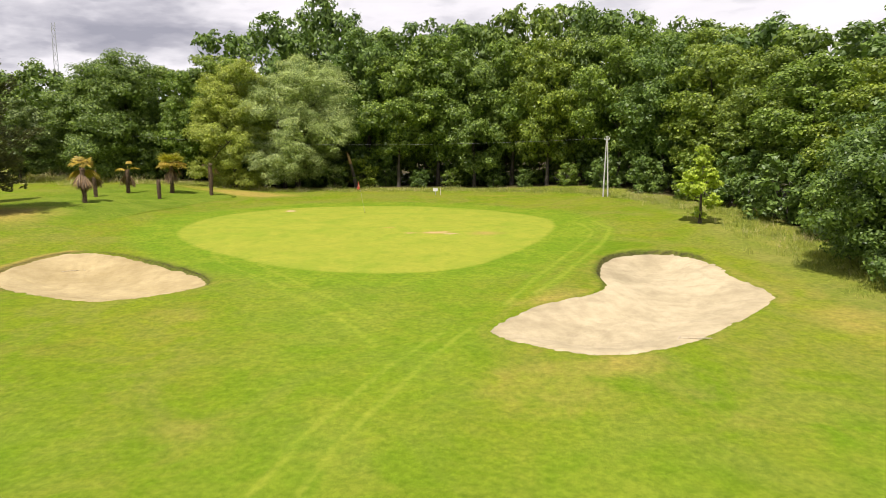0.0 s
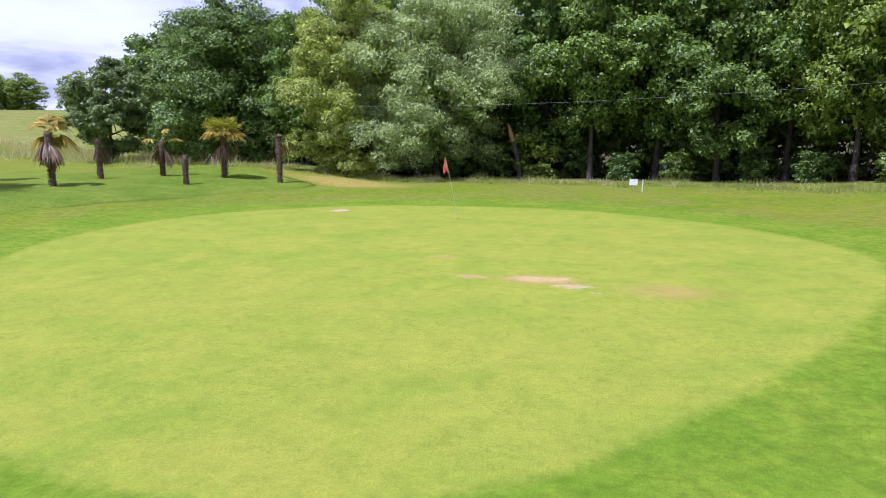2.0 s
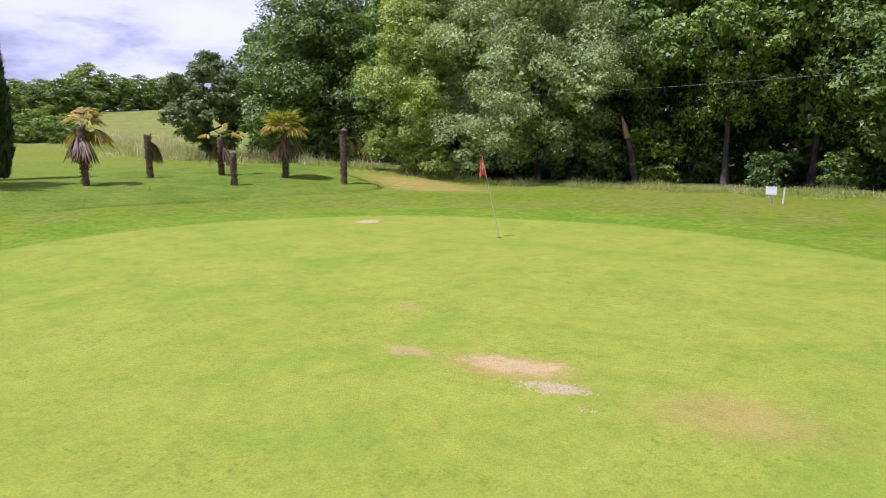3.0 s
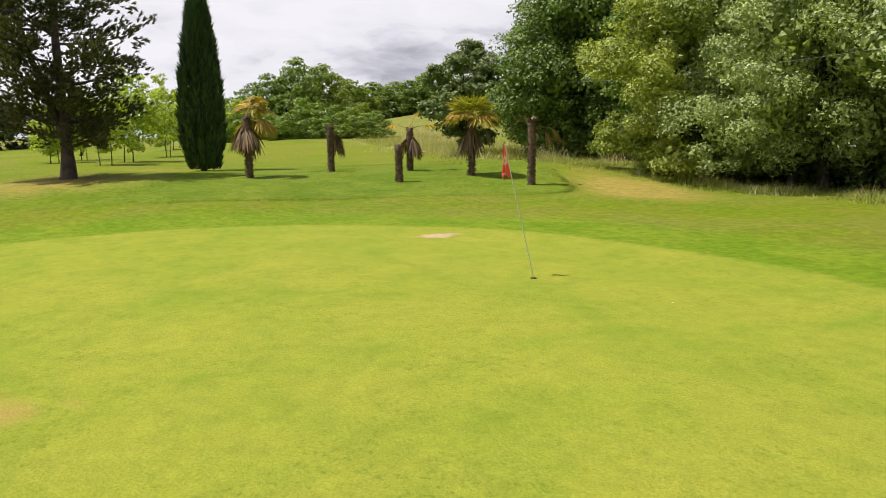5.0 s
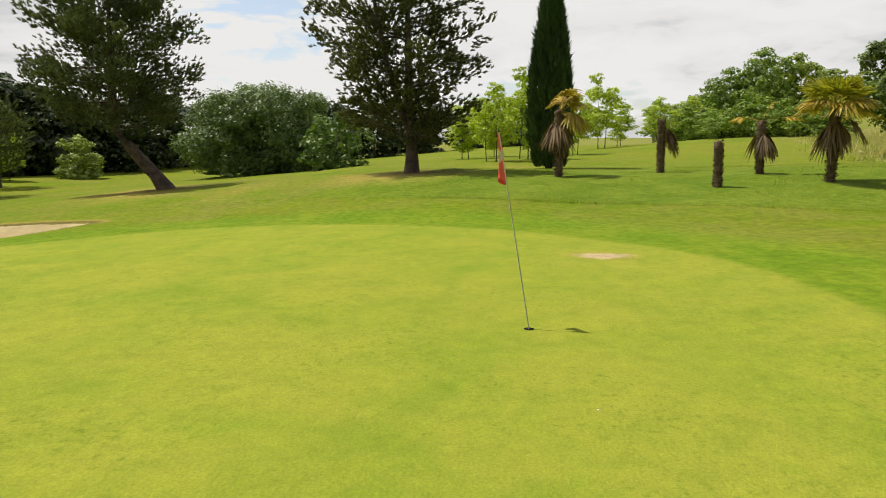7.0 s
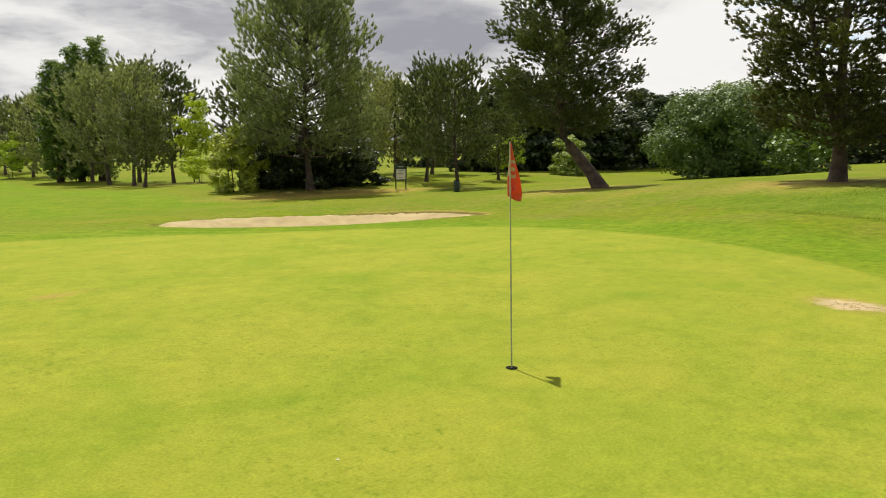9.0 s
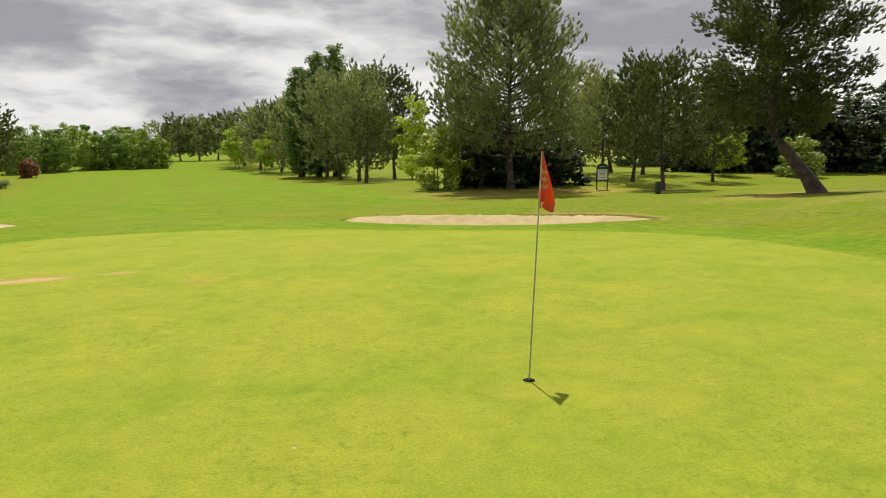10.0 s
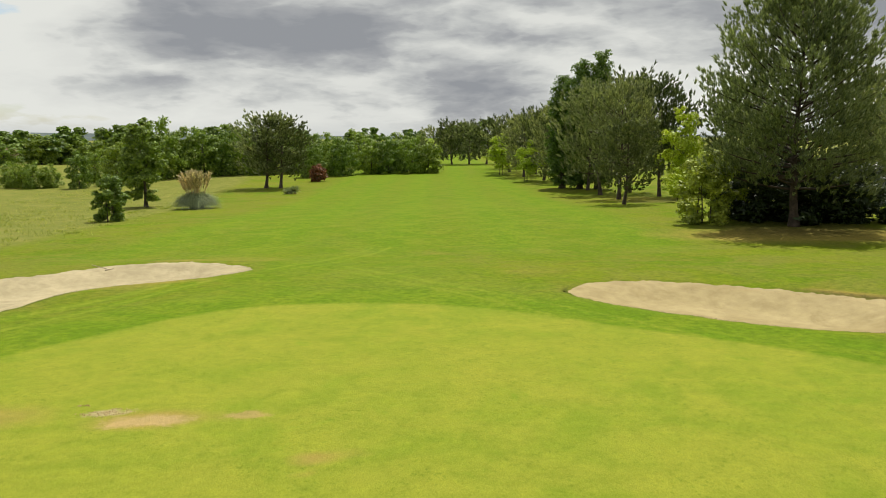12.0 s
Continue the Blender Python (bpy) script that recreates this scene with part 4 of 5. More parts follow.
# bright young trees behind the palms
YOUNG = [leaf_tree(81 + q, 5.4, 1.95, 0.9, 5600, 0.13, LIME_LEAF, lobes=18, clusters=8, uneven=0.5, heads=9, trunks=2, flat=0.45, stout=0.009, tight=1.15) for q in range(2)]
for q, (x, y, size, tall) in enumerate([(-44.5, 46.3, 1.0, 1.05), (-40.0, 44.6, 0.8, 0.85), (-46.5, 42.2, 0.85, 0.7), (-70.8, 52.5, 1.25, 1.35), (-77.0, 55.2, 1.0, 0.85), (-86.0, 60.4, 1.1, 1.0), (-100.0, 67.0, 1.5, 1.1), (-52.0, 49.5, 0.8, 0.9), (-50.0, 44.0, 0.8, 0.9)]):
    stand("young_tree", YOUNG[q % 2], x, y, "young tree with bright yellow-green leaves", "tree", 70 * q, size, tall, "young lime trees")

# hedge bush and its neighbours
BUSH = leaf_tree(91, 6.6, 5.4, 0.02, 70000, 0.17, HEDGE_LEAF, lobes=44, clusters=15, uneven=0.1, trunks=4, dome=True, flat=0.8, taper=0.1)
stand("round_bush", BUSH, -54.0, 25.5, "large rounded grey-green bush on the mown grass", "bush", 0, 1.0, 1.0)
stand("dark_bush", SMALL[0], -48.4, 33.0, "darker low bush against the large rounded one", "bush", 0, 0.8, 0.68)
stand("young_bush", leaf_tree(92, 3.7, 1.9, 0.15, 6500, 0.16, YOUNG_LEAF, lobes=16, clusters=10, dome=True), -57.0, 7.6, "small pale green bush under the leaning pine", "bush")
# the first is for the far belt, its shaded look painted into the leaves
FAR = [leaf_tree(95 + q, 10.0, 4.6, 0.1, (4200, 5000, 4200)[q], (0.46, 0.40, 0.40)[q], (SHADE_TONED_LEAF, OAK_LEAF, FIELD_LEAF)[q], lobes=20, clusters=9, heads=4, dome=True, uneven=0.3, taper=0.35, tight=1.2) for q in range(3)]
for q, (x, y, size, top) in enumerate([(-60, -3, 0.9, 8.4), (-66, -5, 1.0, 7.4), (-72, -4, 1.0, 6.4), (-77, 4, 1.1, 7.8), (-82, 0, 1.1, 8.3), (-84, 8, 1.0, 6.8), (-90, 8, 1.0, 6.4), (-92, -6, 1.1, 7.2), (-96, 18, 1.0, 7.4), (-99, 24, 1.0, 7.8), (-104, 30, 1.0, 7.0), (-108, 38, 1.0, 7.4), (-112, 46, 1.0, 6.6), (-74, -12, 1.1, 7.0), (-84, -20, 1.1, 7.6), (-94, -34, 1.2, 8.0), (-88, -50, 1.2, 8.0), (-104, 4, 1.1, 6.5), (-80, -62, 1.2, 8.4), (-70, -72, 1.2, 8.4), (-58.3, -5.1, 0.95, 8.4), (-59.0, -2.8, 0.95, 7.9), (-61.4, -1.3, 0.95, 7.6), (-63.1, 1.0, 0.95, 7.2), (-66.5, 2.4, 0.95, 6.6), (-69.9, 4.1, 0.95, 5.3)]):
    stand("dark_conifer", FAR[0], x, y, "dense tree in the far belt across the course, shade put into its dark leaves", "tree", 50 * q, size, rise_to(x, y, top, 10.0), "far belt trees")
FIELD = leaf_tree(98, 10.0, 4.0, 0.05, 7500, 0.30, OAK_LEAF, lobes=26, clusters=10, heads=5, uneven=0.35, taper=0.5, dome=True)
for q, (x, y, size, top) in enumerate([(-117.9, 72.5, 1.0, 10.9), (-102.5, 72.1, 1.0, 12.3), (-99.4, 75.5, 1.1, 14.6), (-101.9, 80.5, 1.1, 14.0), (-112.5, 89.0, 1.2, 12.6), (-115.6, 94.6, 1.2, 12.4), (-118.4, 100.5, 1.2, 12.8), (-112, 102, 1.2, 13.2), (-122, 111, 1.2, 16.7), (-119.5, 114.5, 1.0, 14.7), (-121, 121, 1.1, 15.1), (-122, 127, 1.1, 15.1), (-120, 130, 1.1, 15.7), (-110, 134, 1.1, 16.0), (-98, 137, 1.1, 16.5), (-86, 140, 1.1, 17.0), (-75, 136, 1.1, 16.0), (-64, 128, 1.1, 15.0), (-56, 116, 1.1, 13.5), (-52, 104, 1.0, 12.0), (-51, 92, 0.9, 10.0)]):
    stand("field_tree", FIELD, x, y, "full green tree beyond the meadow bank", "tree", 40 * q, size, rise_to(x, y, top, 10.0), "field trees")
for q, (x, y, size, top) in enumerate([(-75.4, 65.1, 0.5, 4.6), (-72.6, 67.2, 0.55, 6.2), (-69.9, 68.8, 0.5, 5.4), (-67.1, 70.6, 0.5, 5.6), (-64.6, 71.5, 0.45, 4.8), (-93.8, 65.7, 0.7, 6.2), (-104.3, 64.8, 0.9, 7.0), (-84, 67, 0.6, 5.0)]):
    stand("field_bush", FAR[2], x, y, "rounded green bush beyond the lawn", "bush", 60 * q, size, rise_to(x, y, top, 10.0), "field bushes")

# the rows along the fairway
for q, (x, y, size, top) in enumerate([(-37.2, 13.0, 0.78, 7.6), (-41.8, 0.0, 0.85, 7.3), (-40.0, 6.3, 0.75, 8.2), (-44.6, -9.2, 1.1, 9.1), (-45.7, 9.0, 0.65, 4.6), (-52.0, -12.0, 1.1, 8.0), (-61.0, -30.0, 1.1, 8.5), (-47.5, -1.5, 0.9, 6.6), (-25.2, -15.0, 0.8, 5.2), (-28.0, -25.5, 1.0, 9.4), (-34.0, -30.0, 1.1, 10.0), (-29.4, -37.1, 1.2, 10.0), (-34.2, -40.9, 1.25, 11.4), (-30.5, -47.0, 1.1, 9.5), (-30.0, -73.0, 1.1, 8.5), (-28.5, -83.5, 1.1, 7.9), (-28.3, -98.7, 1.2, 7.3), (-31.0, -66.0, 1.1, 9.0), (-32.0, -90.0, 1.1, 8.2), (-30.0, -112.0, 1.2, 7.5), (-28.2, -134.1, 1.2, 8.0), (-23.9, -134.6, 1.1, 7.4), (-19.6, -135.0, 1.2, 7.4), (-15.6, -140.3, 1.2, 6.1), (-39.0, -22.0, 1.1, 9.4), (15.0, -66.5, 1.4, 7.2), (12.6, -65.5, 1.3, 6.8)]):
    stand("pine_tree", (FAR_PINES if y < -45 and x < 0 else PINES)[q % 2], x, y, "bushy grey-green pine in the row beside the fairway", "tree", 65 * q, size, rise_to(x, y, top, 9.4), "fairway pines")
POPLAR = leaf_tree(101, 18.0, 2.2, 0.6, 22000, 0.22, DEEP_OAK_LEAF, lobes=95, clusters=8, heads=8, taper=0.1, uneven=0.2, dome=True, tight=1.5)
for q, (x, y, tall) in enumerate([(-30.3, -50.4, 0.96), (-32.5, -49.4, 1.02), (-28.3, -52.4, 0.86)]):
    stand("poplar_tree", POPLAR, x, y, "tall columnar green poplar in the fairway row", "tree", 80 * q, 1.0, tall, "poplars")
for q, (x, y, size, tall) in enumerate([(-33.7, -23.2, 1.3, 1.7), (-27.0, -70.5, 1.4, 1.3), (-25.4, -90.5, 1.7, 1.45), (-30.5, -16.1, 0.75, 0.62), (-52.6, 2.6, 0.8, 0.7), (-51.5, 5.0, 0.8, 0.9)]):
    stand("young_tree", YOUNG[q % 2], x, y, "young yellow-green tree among the pines", "tree", 95 * q, size, tall, "young lime trees")
stand("yellow_shrub", leaf_tree(103, 4.6, 2.0, 0.1, 9000, 0.15, OLIVE_LEAF, trunks=3, dome=True), -24.4, 4.4, "yellow-green shrub under the broad pine", "shrub")
# shrubs that fill the dark hollow under the pine, shade in their colour
SHADED = leaf_tree(107, 5.4, 3.0, 0.05, 9000, 0.22, SHADE_TONED_LEAF, trunks=3, dome=True)
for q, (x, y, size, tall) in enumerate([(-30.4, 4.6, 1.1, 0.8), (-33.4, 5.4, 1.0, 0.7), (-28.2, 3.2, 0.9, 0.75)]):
    stand("dark_shrub", SHADED, x, y, "shrub under the broad pine with shade put into its leaf colour", "shrub", 80 * q, size, tall, "shrubs under the pine")

# across the fairway
stand("upright_bush", leaf_tree(104, 3.7, 1.35, 0.05, 11000, 0.13, OAK_LEAF, lobes=22, clusters=10, trunks=3, dome=True, taper=0.1, uneven=0.1), 18.0, -11.0, "upright round green bush in the meadow's edge", "bush")
stand("field_maple", leaf_tree(105, 9.9, 2.8, 1.0, 18000, 0.21, OAK_LEAF, lobes=22, clusters=11, uneven=0.3), 23.4, -36.0, "upright green tree standing in the meadow's edge", "tree")
stand("red_shrub", leaf_tree(106, 3.0, 1.5, 0.1, 2600, 0.22, RED_LEAF, trunks=3, dome=True), 8.2, -80.0, "reddish-leaved shrub at the fairway's edge", "shrub")
belt = random.Random(8)
for q, (x, y, size, top) in enumerate([(46.7, -75.5, 0.4, 1.6), (49.8, -90.5, 0.5, 1.8), (42.8, -82.4, 0.55, 3.0), (39.5, -94.0, 0.8, 7.4), (36.9, -100.0, 0.8, 5.8), (32.7, -101.1, 0.8, 5.6), (29.5, -101.9, 0.7, 4.8), (25.5, -103.0, 0.7, 5.0), (21.5, -104.0, 0.7, 4.6), (7.6, -100.2, 0.6, 4.6), (5.0, -95.3, 0.55, 3.6), (-0.4, -100.6, 0.6, 3.4), (-3.9, -100.6, 0.6, 3.8), (-8.6, -100.6, 0.6, 3.8), (-12.1, -100.4, 0.55, 2.8), (2.7, -120.5, 0.8, 5.3), (12.0, -108.0, 0.7, 4.4), (16.5, -106.0, 0.7, 4.6), (-6.5, -112.0, 0.7, 4.6), (44.0, -99.0, 0.8, 6.2), (10.5, -92.0, 0.5, 3.0)]):
    stand("belt_tree", FAR[1 + q % 2], x, y, "green tree in the belt beyond the fairway", "tree", belt.uniform(0, 360), size * 1.15, rise_to(x, y, top, 10.0), "belt trees")
for q, (x, y, size, top) in enumerate([(60.1, -80.5, 0.42, -0.2), (57.5, -79.0, 0.4, -0.4), (54.9, -77.4, 0.42, 0.0), (52.6, -78.5, 0.42, -0.5)]):
    stand("belt_bush", FAR[2], x, y, "dark clipped bush standing out in the meadow", "bush", belt.uniform(0, 360), size, rise_to(x, y, top, 10.0), "meadow bushes")
for q in range(20):
    x, y = 160 - 6.6 * q + belt.uniform(-3, 3), -175 - 2.0 * q + belt.uniform(-6, 6)
    stand("belt_tree", FAR[1 + q % 2], x, y, "green tree in the wood past the meadow", "tree", belt.uniform(0, 360), belt.uniform(1.0, 1.4), belt.uniform(0.75, 1.0), "meadow wood trees")
SKYLINE = [leaf_tree(111 + q, 10.0, 5.0, 0.1, 1500, 0.9, (DARK_LEAF, OAK_LEAF)[q], lobes=16, clusters=6, heads=3) for q in range(2)]
for q in range(36):
    a = q / 35
    x, y = 300 - 420 * a + belt.uniform(-8, 8), -235 - 30 * math.sin(a * 9) + belt.uniform(-12, 12)
    stand("skyline_tree", SKYLINE[q % 2], x, y, "distant green tree in the woods on the skyline", "tree", belt.uniform(0, 360), belt.uniform(1.2, 1.8), belt.uniform(0.9, 1.3), "skyline trees")

# ---- palms on the lawn ----


def palm_trunk(height, radius, shag, seed):
    """A husk-wrapped trunk with the stubs of old fronds."""
    global RNG
    RNG = np.random.default_rng(seed)
    n = max(8, int(height * 14))
    u = np.linspace(0, 1, n)
    line = np.stack([0.02 * np.sin(u * 4 + seed), 0.02 * np.cos(u * 3), height * u - 0.1 * (u == 0)], 1)
    rad = radius * (1 + 0.15 * u + 0.10 * np.sin(u * n * 2.1)) * np.where(u > 0.985, 0.45, 1)
    body = tube(line, rad, 12, 0.10)
    k = int(height * 260)
    az, z = RNG.uniform(0, 2 * np.pi, k), RNG.uniform(0.02, 1.02, k) * height
    p = np.stack([np.cos(az) * radius * 1.02, np.sin(az) * radius * 1.02, z], 1)
    w = np.stack([np.cos(az), np.sin(az), RNG.uniform(-0.3, 1.3, k)], 1)
    v, f = blades(p, w, RNG.uniform(0.04, 0.11, k) * shag, 0.045)
    me = mesh_of("trunk", *body, HUSK, True)
    return me, mesh_of("husk", v, f, HUSK)


def fan(seed, stalk, reach, azimuth, rise, droop, mat, count=22, open_angle=150):
    """One fan frond: a stalk and a spread of folded blades."""
    global RNG
    RNG = np.random.default_rng(seed)
    out = np.array([math.cos(azimuth), math.sin(azimuth), 0.0])
    u = np.linspace(0, 1, 6)[:, None]
    hub = out * stalk * math.cos(rise) + np.array([0, 0, stalk * math.sin(rise)])
    line = hub * u + np.array([0, 0, -0.12 * stalk]) * u**2
    hub = line[-1]
    v0, f0 = tube(line, np.linspace(0.018, 0.008, 6), 5)
    ahead = unit(hub - line[-2])
    side = unit(np.cross(ahead, [0, 0, 1.0]))
    pieces = []
    for q, a in enumerate(np.linspace(-open_angle / 2, open_angle / 2, count)):
        r = radians(a)
        way = unit(ahead * math.cos(r) + side * math.sin(r) + 0.05 * RNG.standard_normal(3))
        length = reach * (0.78 + 0.22 * math.cos(r)) * RNG.uniform(0.85, 1.1)
        up = unit(np.cross(side, ahead))
        s = np.linspace(0, 1, 4)[:, None]
        mid = hub + way * length * s + np.array([0, 0, -1.0]) * droop * length * s**2
        across = unit(np.cross(way, up)) * (0.036 * np.sin(np.pi * (0.12 + 0.86 * s)) ** 0.8)
        lift = up * 0.012
        v = np.concatenate([mid - across + lift, mid - 0 * across, mid + across + lift])
        f = [(i, i + 1, 5 + i, 4 + i) for i in range(3)] + [(4 + i, 5 + i, 9 + i, 8 + i) for i in range(3)]
        pieces.append((v, np.array(f)))
    return mesh_of("frond", *joined(pieces), mat), mesh_of("stalk", v0, f0, mat, True)


def palm(x, y, height, radius, fronds, label, shag=1.0, seed=1, lean=0.0):
    root = new("palm")
    root.matrix_world = pose(x, y, at_ground(x, y), lean, 0, 0)
    tagged(root, label, "palm tree", "palms on the lawn")
    trunk, husk = palm_trunk(height, radius, shag, seed)
    part_of("trunk", trunk, root)
    tagged(part_of("husk", husk, root, "shaggy brown frond stubs"), kind="stuff")
    for q, (stalk, reach, az, rise, droop, mat, at) in enumerate(fronds):
        blade, stalk_mesh = fan(seed * 40 + q, stalk, reach, radians(az), radians(rise), droop, mat, 11 if mat == FROND_DEAD else 22, 75 if mat == FROND_DEAD else 150)
        leaf = part_of("frond", blade, root, "brown dead frond" if mat == FROND_DEAD else "yellowing fan frond" if mat == FROND_YELLOW else "")
        part_of("stalk", stalk_mesh, leaf)
        leaf.location = (0, 0, height * at)
    return root


def spread(count, stalk, reach, rise, droop, mat, at, seed, first=0, span=360):
    r = random.Random(seed)
    return [(stalk * r.uniform(0.7, 1.15), reach * r.uniform(0.8, 1.15), first + span * (q + r.uniform(-0.3, 0.3)) / count, rise + r.uniform(-14, 14), droop * r.uniform(0.7, 1.3), mat, at + r.uniform(-0.05, 0.02)) for q in range(count)]


palm(-24.0, 47.85, 2.35, 0.125, spread(12, 0.26, 0.68, -52, 0.45, FROND_DEAD, 0.90, 3) + spread(8, 0.14, 0.55, -66, 0.4, FROND_DEAD, 0.74, 4) + spread(8, 0.6, 0.7, 48, 0.5, FROND_YELLOW, 1.0, 5, 30, 170) + spread(7, 0.5, 0.65, -5, 0.7, FROND_YELLOW, 0.96, 6, 40, 130),
     "palm with a brown dead skirt and few yellow fronds", 0.9, 1)
palm(-24.9, 51.45, 1.92, 0.115, spread(8, 0.32, 0.55, -35, 0.7, FROND_DEAD, 0.9, 7, 55, 90), "dying palm stump with drooping dead fronds", 0.8, 2)
palm(-20.8, 52.5, 1.42, 0.115, [], "bare palm stump without fronds", 0.8, 3)
palm(-23.85, 54.52, 1.8, 0.115, spread(9, 0.3, 0.6, -52, 0.6, FROND_DEAD, 0.9, 8, 10, 190) + [(0.55, 0.4, 80, 68, 0.4, FROND_YELLOW, 1.0), (0.75, 0.55, 75, 18, 0.3, FROND_YELLOW, 0.98), (0.6, 0.5, 250, 22, 0.5, FROND_YELLOW, 0.98)], "dying palm with a few thin yellow fronds", 0.8, 4)
palm(-21.0, 55.75, 2.2, 0.125, spread(18, 0.6, 0.85, 58, 0.3, FROND_GREEN, 1.0, 9) + spread(13, 0.55, 0.8, 25, 0.55, FROND_YELLOW, 1.0, 10) + spread(9, 0.3, 0.62, -58, 0.5, FROND_DEAD, 0.93, 11) + spread(3, 0.6, 0.45, -20, 0.9, FROND_DEAD, 0.95, 21, 40, 130), "living palm with a full head of yellow-green fan fronds", 1.1, 5)
palm(-18.3, 56.65, 2.35, 0.12, [(0.75, 0.5, 80, 6, 1.1, FROND_DEAD, 0.9), (0.8, 0.45, 105, -8, 1.2, FROND_DEAD, 0.92), (0.4, 0.3, 200, 30, 0.8, FROND_DEAD, 0.98)] + spread(6, 0.06, 0.22, 50, 0.3, FROND_DEAD, 1.0, 12), "tall bare palm stump with a shaggy grey head", 0.9, 6)

# ---- on the green ----


def flagstick():
    root = new("golf_flag")
    foot, head = Vector((-5.45, 47.17, at_ground(-5.45, 47.17))), Vector((-5.77, 46.82, 2.06))
    root.matrix_world = Matrix.Translation(foot) @ (head - foot).to_track_quat("Z", "Y").to_matrix().to_4x4()
    tagged(root, "red cloth golf flag on a thin leaning stick", "flag")
    tall = (head - foot).length
    part_of("stick", mesh_of("stick", *tube([(0, 0, -0.1), (0, 0, 0.6), (0, 0, 1.3), (0, 0, tall)], [0.008, 0.008, 0.007, 0.006], 10), STICK, True), root, "thin pale flagstick")
    stick = root.children[0]
    part_of("finial", mesh_of("finial", *tube([(0, 0, tall), (0, 0, tall + 0.006), (0, 0, tall + 0.014), (0, 0, tall + 0.02)], [0.007, 0.009, 0.008, 0.002], 10), CUP, True), stick, "dark cap")
    # the hanging cloth, folded down from its top corner
    down = (root.matrix_world.inverted().to_3x3() @ Vector((0, 0, -1))).normalized()
    away = (root.matrix_world.inverted().to_3x3() @ Vector((-0.95, -0.3, 0))).normalized()
    thick = down.cross(away)
    n, m = 40, 48
    verts = []
    for i in range(m):
        v = i / (m - 1)
        for j in range(n):
            u = j / (n - 1)
            out = (0.012 + 0.175 * v ** 0.85) * (1 - 0.18 * max(0, v - 0.9) / 0.1)
            pleat = (0.008 + 0.034 * v) * math.sin(u * 12.5 + 0.5 + v * 1.1) * min(1, 4 * u) + 0.02 * v * math.sin(u * 4.1 - v * 4)
            drop = 0.05 * u * v + 0.045 * v ** 6 * math.sin(u * 7.5 + 0.8)
            verts.append(Vector((0, 0, tall - 0.006 - v * 0.48)) + down * drop + away * (out * u) + thick * pleat)
    faces = [(i * n + j, i * n + j + 1, (i + 1) * n + j + 1, (i + 1) * n + j) for i in range(m - 1) for j in range(n - 1)]
    cloth = mesh_of("cloth", np.array([tuple(v) for v in verts]), np.array(faces), FLAG_RED, True)
    cloth.materials.append(FLAG_CREAM)
    for poly in cloth.polygons:
        i, j = divmod(poly.index, n - 1)
        r = math.hypot((i / m - 0.50) / 0.17, (j / n - 0.42) / 0.34)
        if 0.62 < r < 1.0 or r < 0.25:
            poly.material_index = 1
    ob = part_of("cloth", cloth, root, "red hanging cloth with a cream ring print")
    fat = ob.modifiers.new("cloth", "SOLIDIFY")
    fat.thickness = 0.002
    return root


flagstick()


def hole_cup():
    z = at_ground(-5.45, 47.17)
    root = tagged(new("hole_cup"), "round dark disc on the green in place of the shaded golf hole", "hole")
    root.location = (-5.45, 47.17, z)
    # flat disc just above the turf; its black stands for the shade inside the hole
    bm = bmesh.new()
    bmesh.ops.create_circle(bm, cap_ends=True, segments=28, radius=0.056)
    bmesh.ops.translate(bm, verts=bm.verts, vec=(0, 0, 0.004))
    part("hole", bm, CUP, root)


hole_cup()


def ball_marker(x, y):
    bm = bmesh.new()
    bmesh.ops.create_cone(bm, cap_ends=True, segments=16, radius1=0.010, radius2=0.009, depth=0.004)
    me = bpy.data.meshes.new("ball_marker")
    bm.to_mesh(me)
    bm.free()
    me.materials.append(BALL)
    ob = new("ball_marker", me)
    ob.location = (x, y, at_ground(x, y) + 0.004)
    tagged(ob, "tiny white ball marker pressed into the green", "marker")


ball_marker(-3.16, 47.72)


def sand_crumbs(x, y, rx, ry, turn, count, biggest, label, seed):
    """Loose crumbs of sand and soil lying where the turf has gone."""
    r = np.random.default_rng(seed)
    reach, a = 1.15 * r.uniform(0, 1, count) ** 0.7, r.uniform(0, 6.28, count)
    u, v = reach * np.cos(a) * rx, reach * np.sin(a) * ry
    u, v = u + 0.25 * rx * np.sin(9 * v / ry + seed), v + 0.3 * ry * np.sin(5 * u / rx)
    c, s_ = math.cos(turn), math.sin(turn)
    xy = np.stack([x + u * c - v * s_, y + u * s_ + v * c], 1)
    w = r.uniform(0.25, 1.0, count) ** 2 * biggest
    base = np.column_stack([xy, land(xy) - 0.002])
    turns = r.uniform(0, 6, count)[:, None] + np.array([0, 1.3, 2.4, 3.9, 5.1])[None]
    ring = base[:, None] + np.stack([np.cos(turns), np.sin(turns), 0 * turns], 2) * (w[:, None] * r.uniform(0.7, 1.3, turns.shape))[..., None]
    top = base + np.column_stack([0.3 * w * r.standard_normal(count), 0.3 * w * r.standard_normal(count), 0.75 * w + 0.004])
    v = np.concatenate([ring, top[:, None]], 1).reshape(-1, 3)
    f = np.array([(q, (q + 1) % 5, 5) for q in range(5)])
    tagged(new("sand_crumbs", mesh_of("sand_crumbs", v, (np.arange(count)[:, None, None] * 6 + f[None]).reshape(-1, 3), PALE_SAND)), label, "sand", kind="stuff")


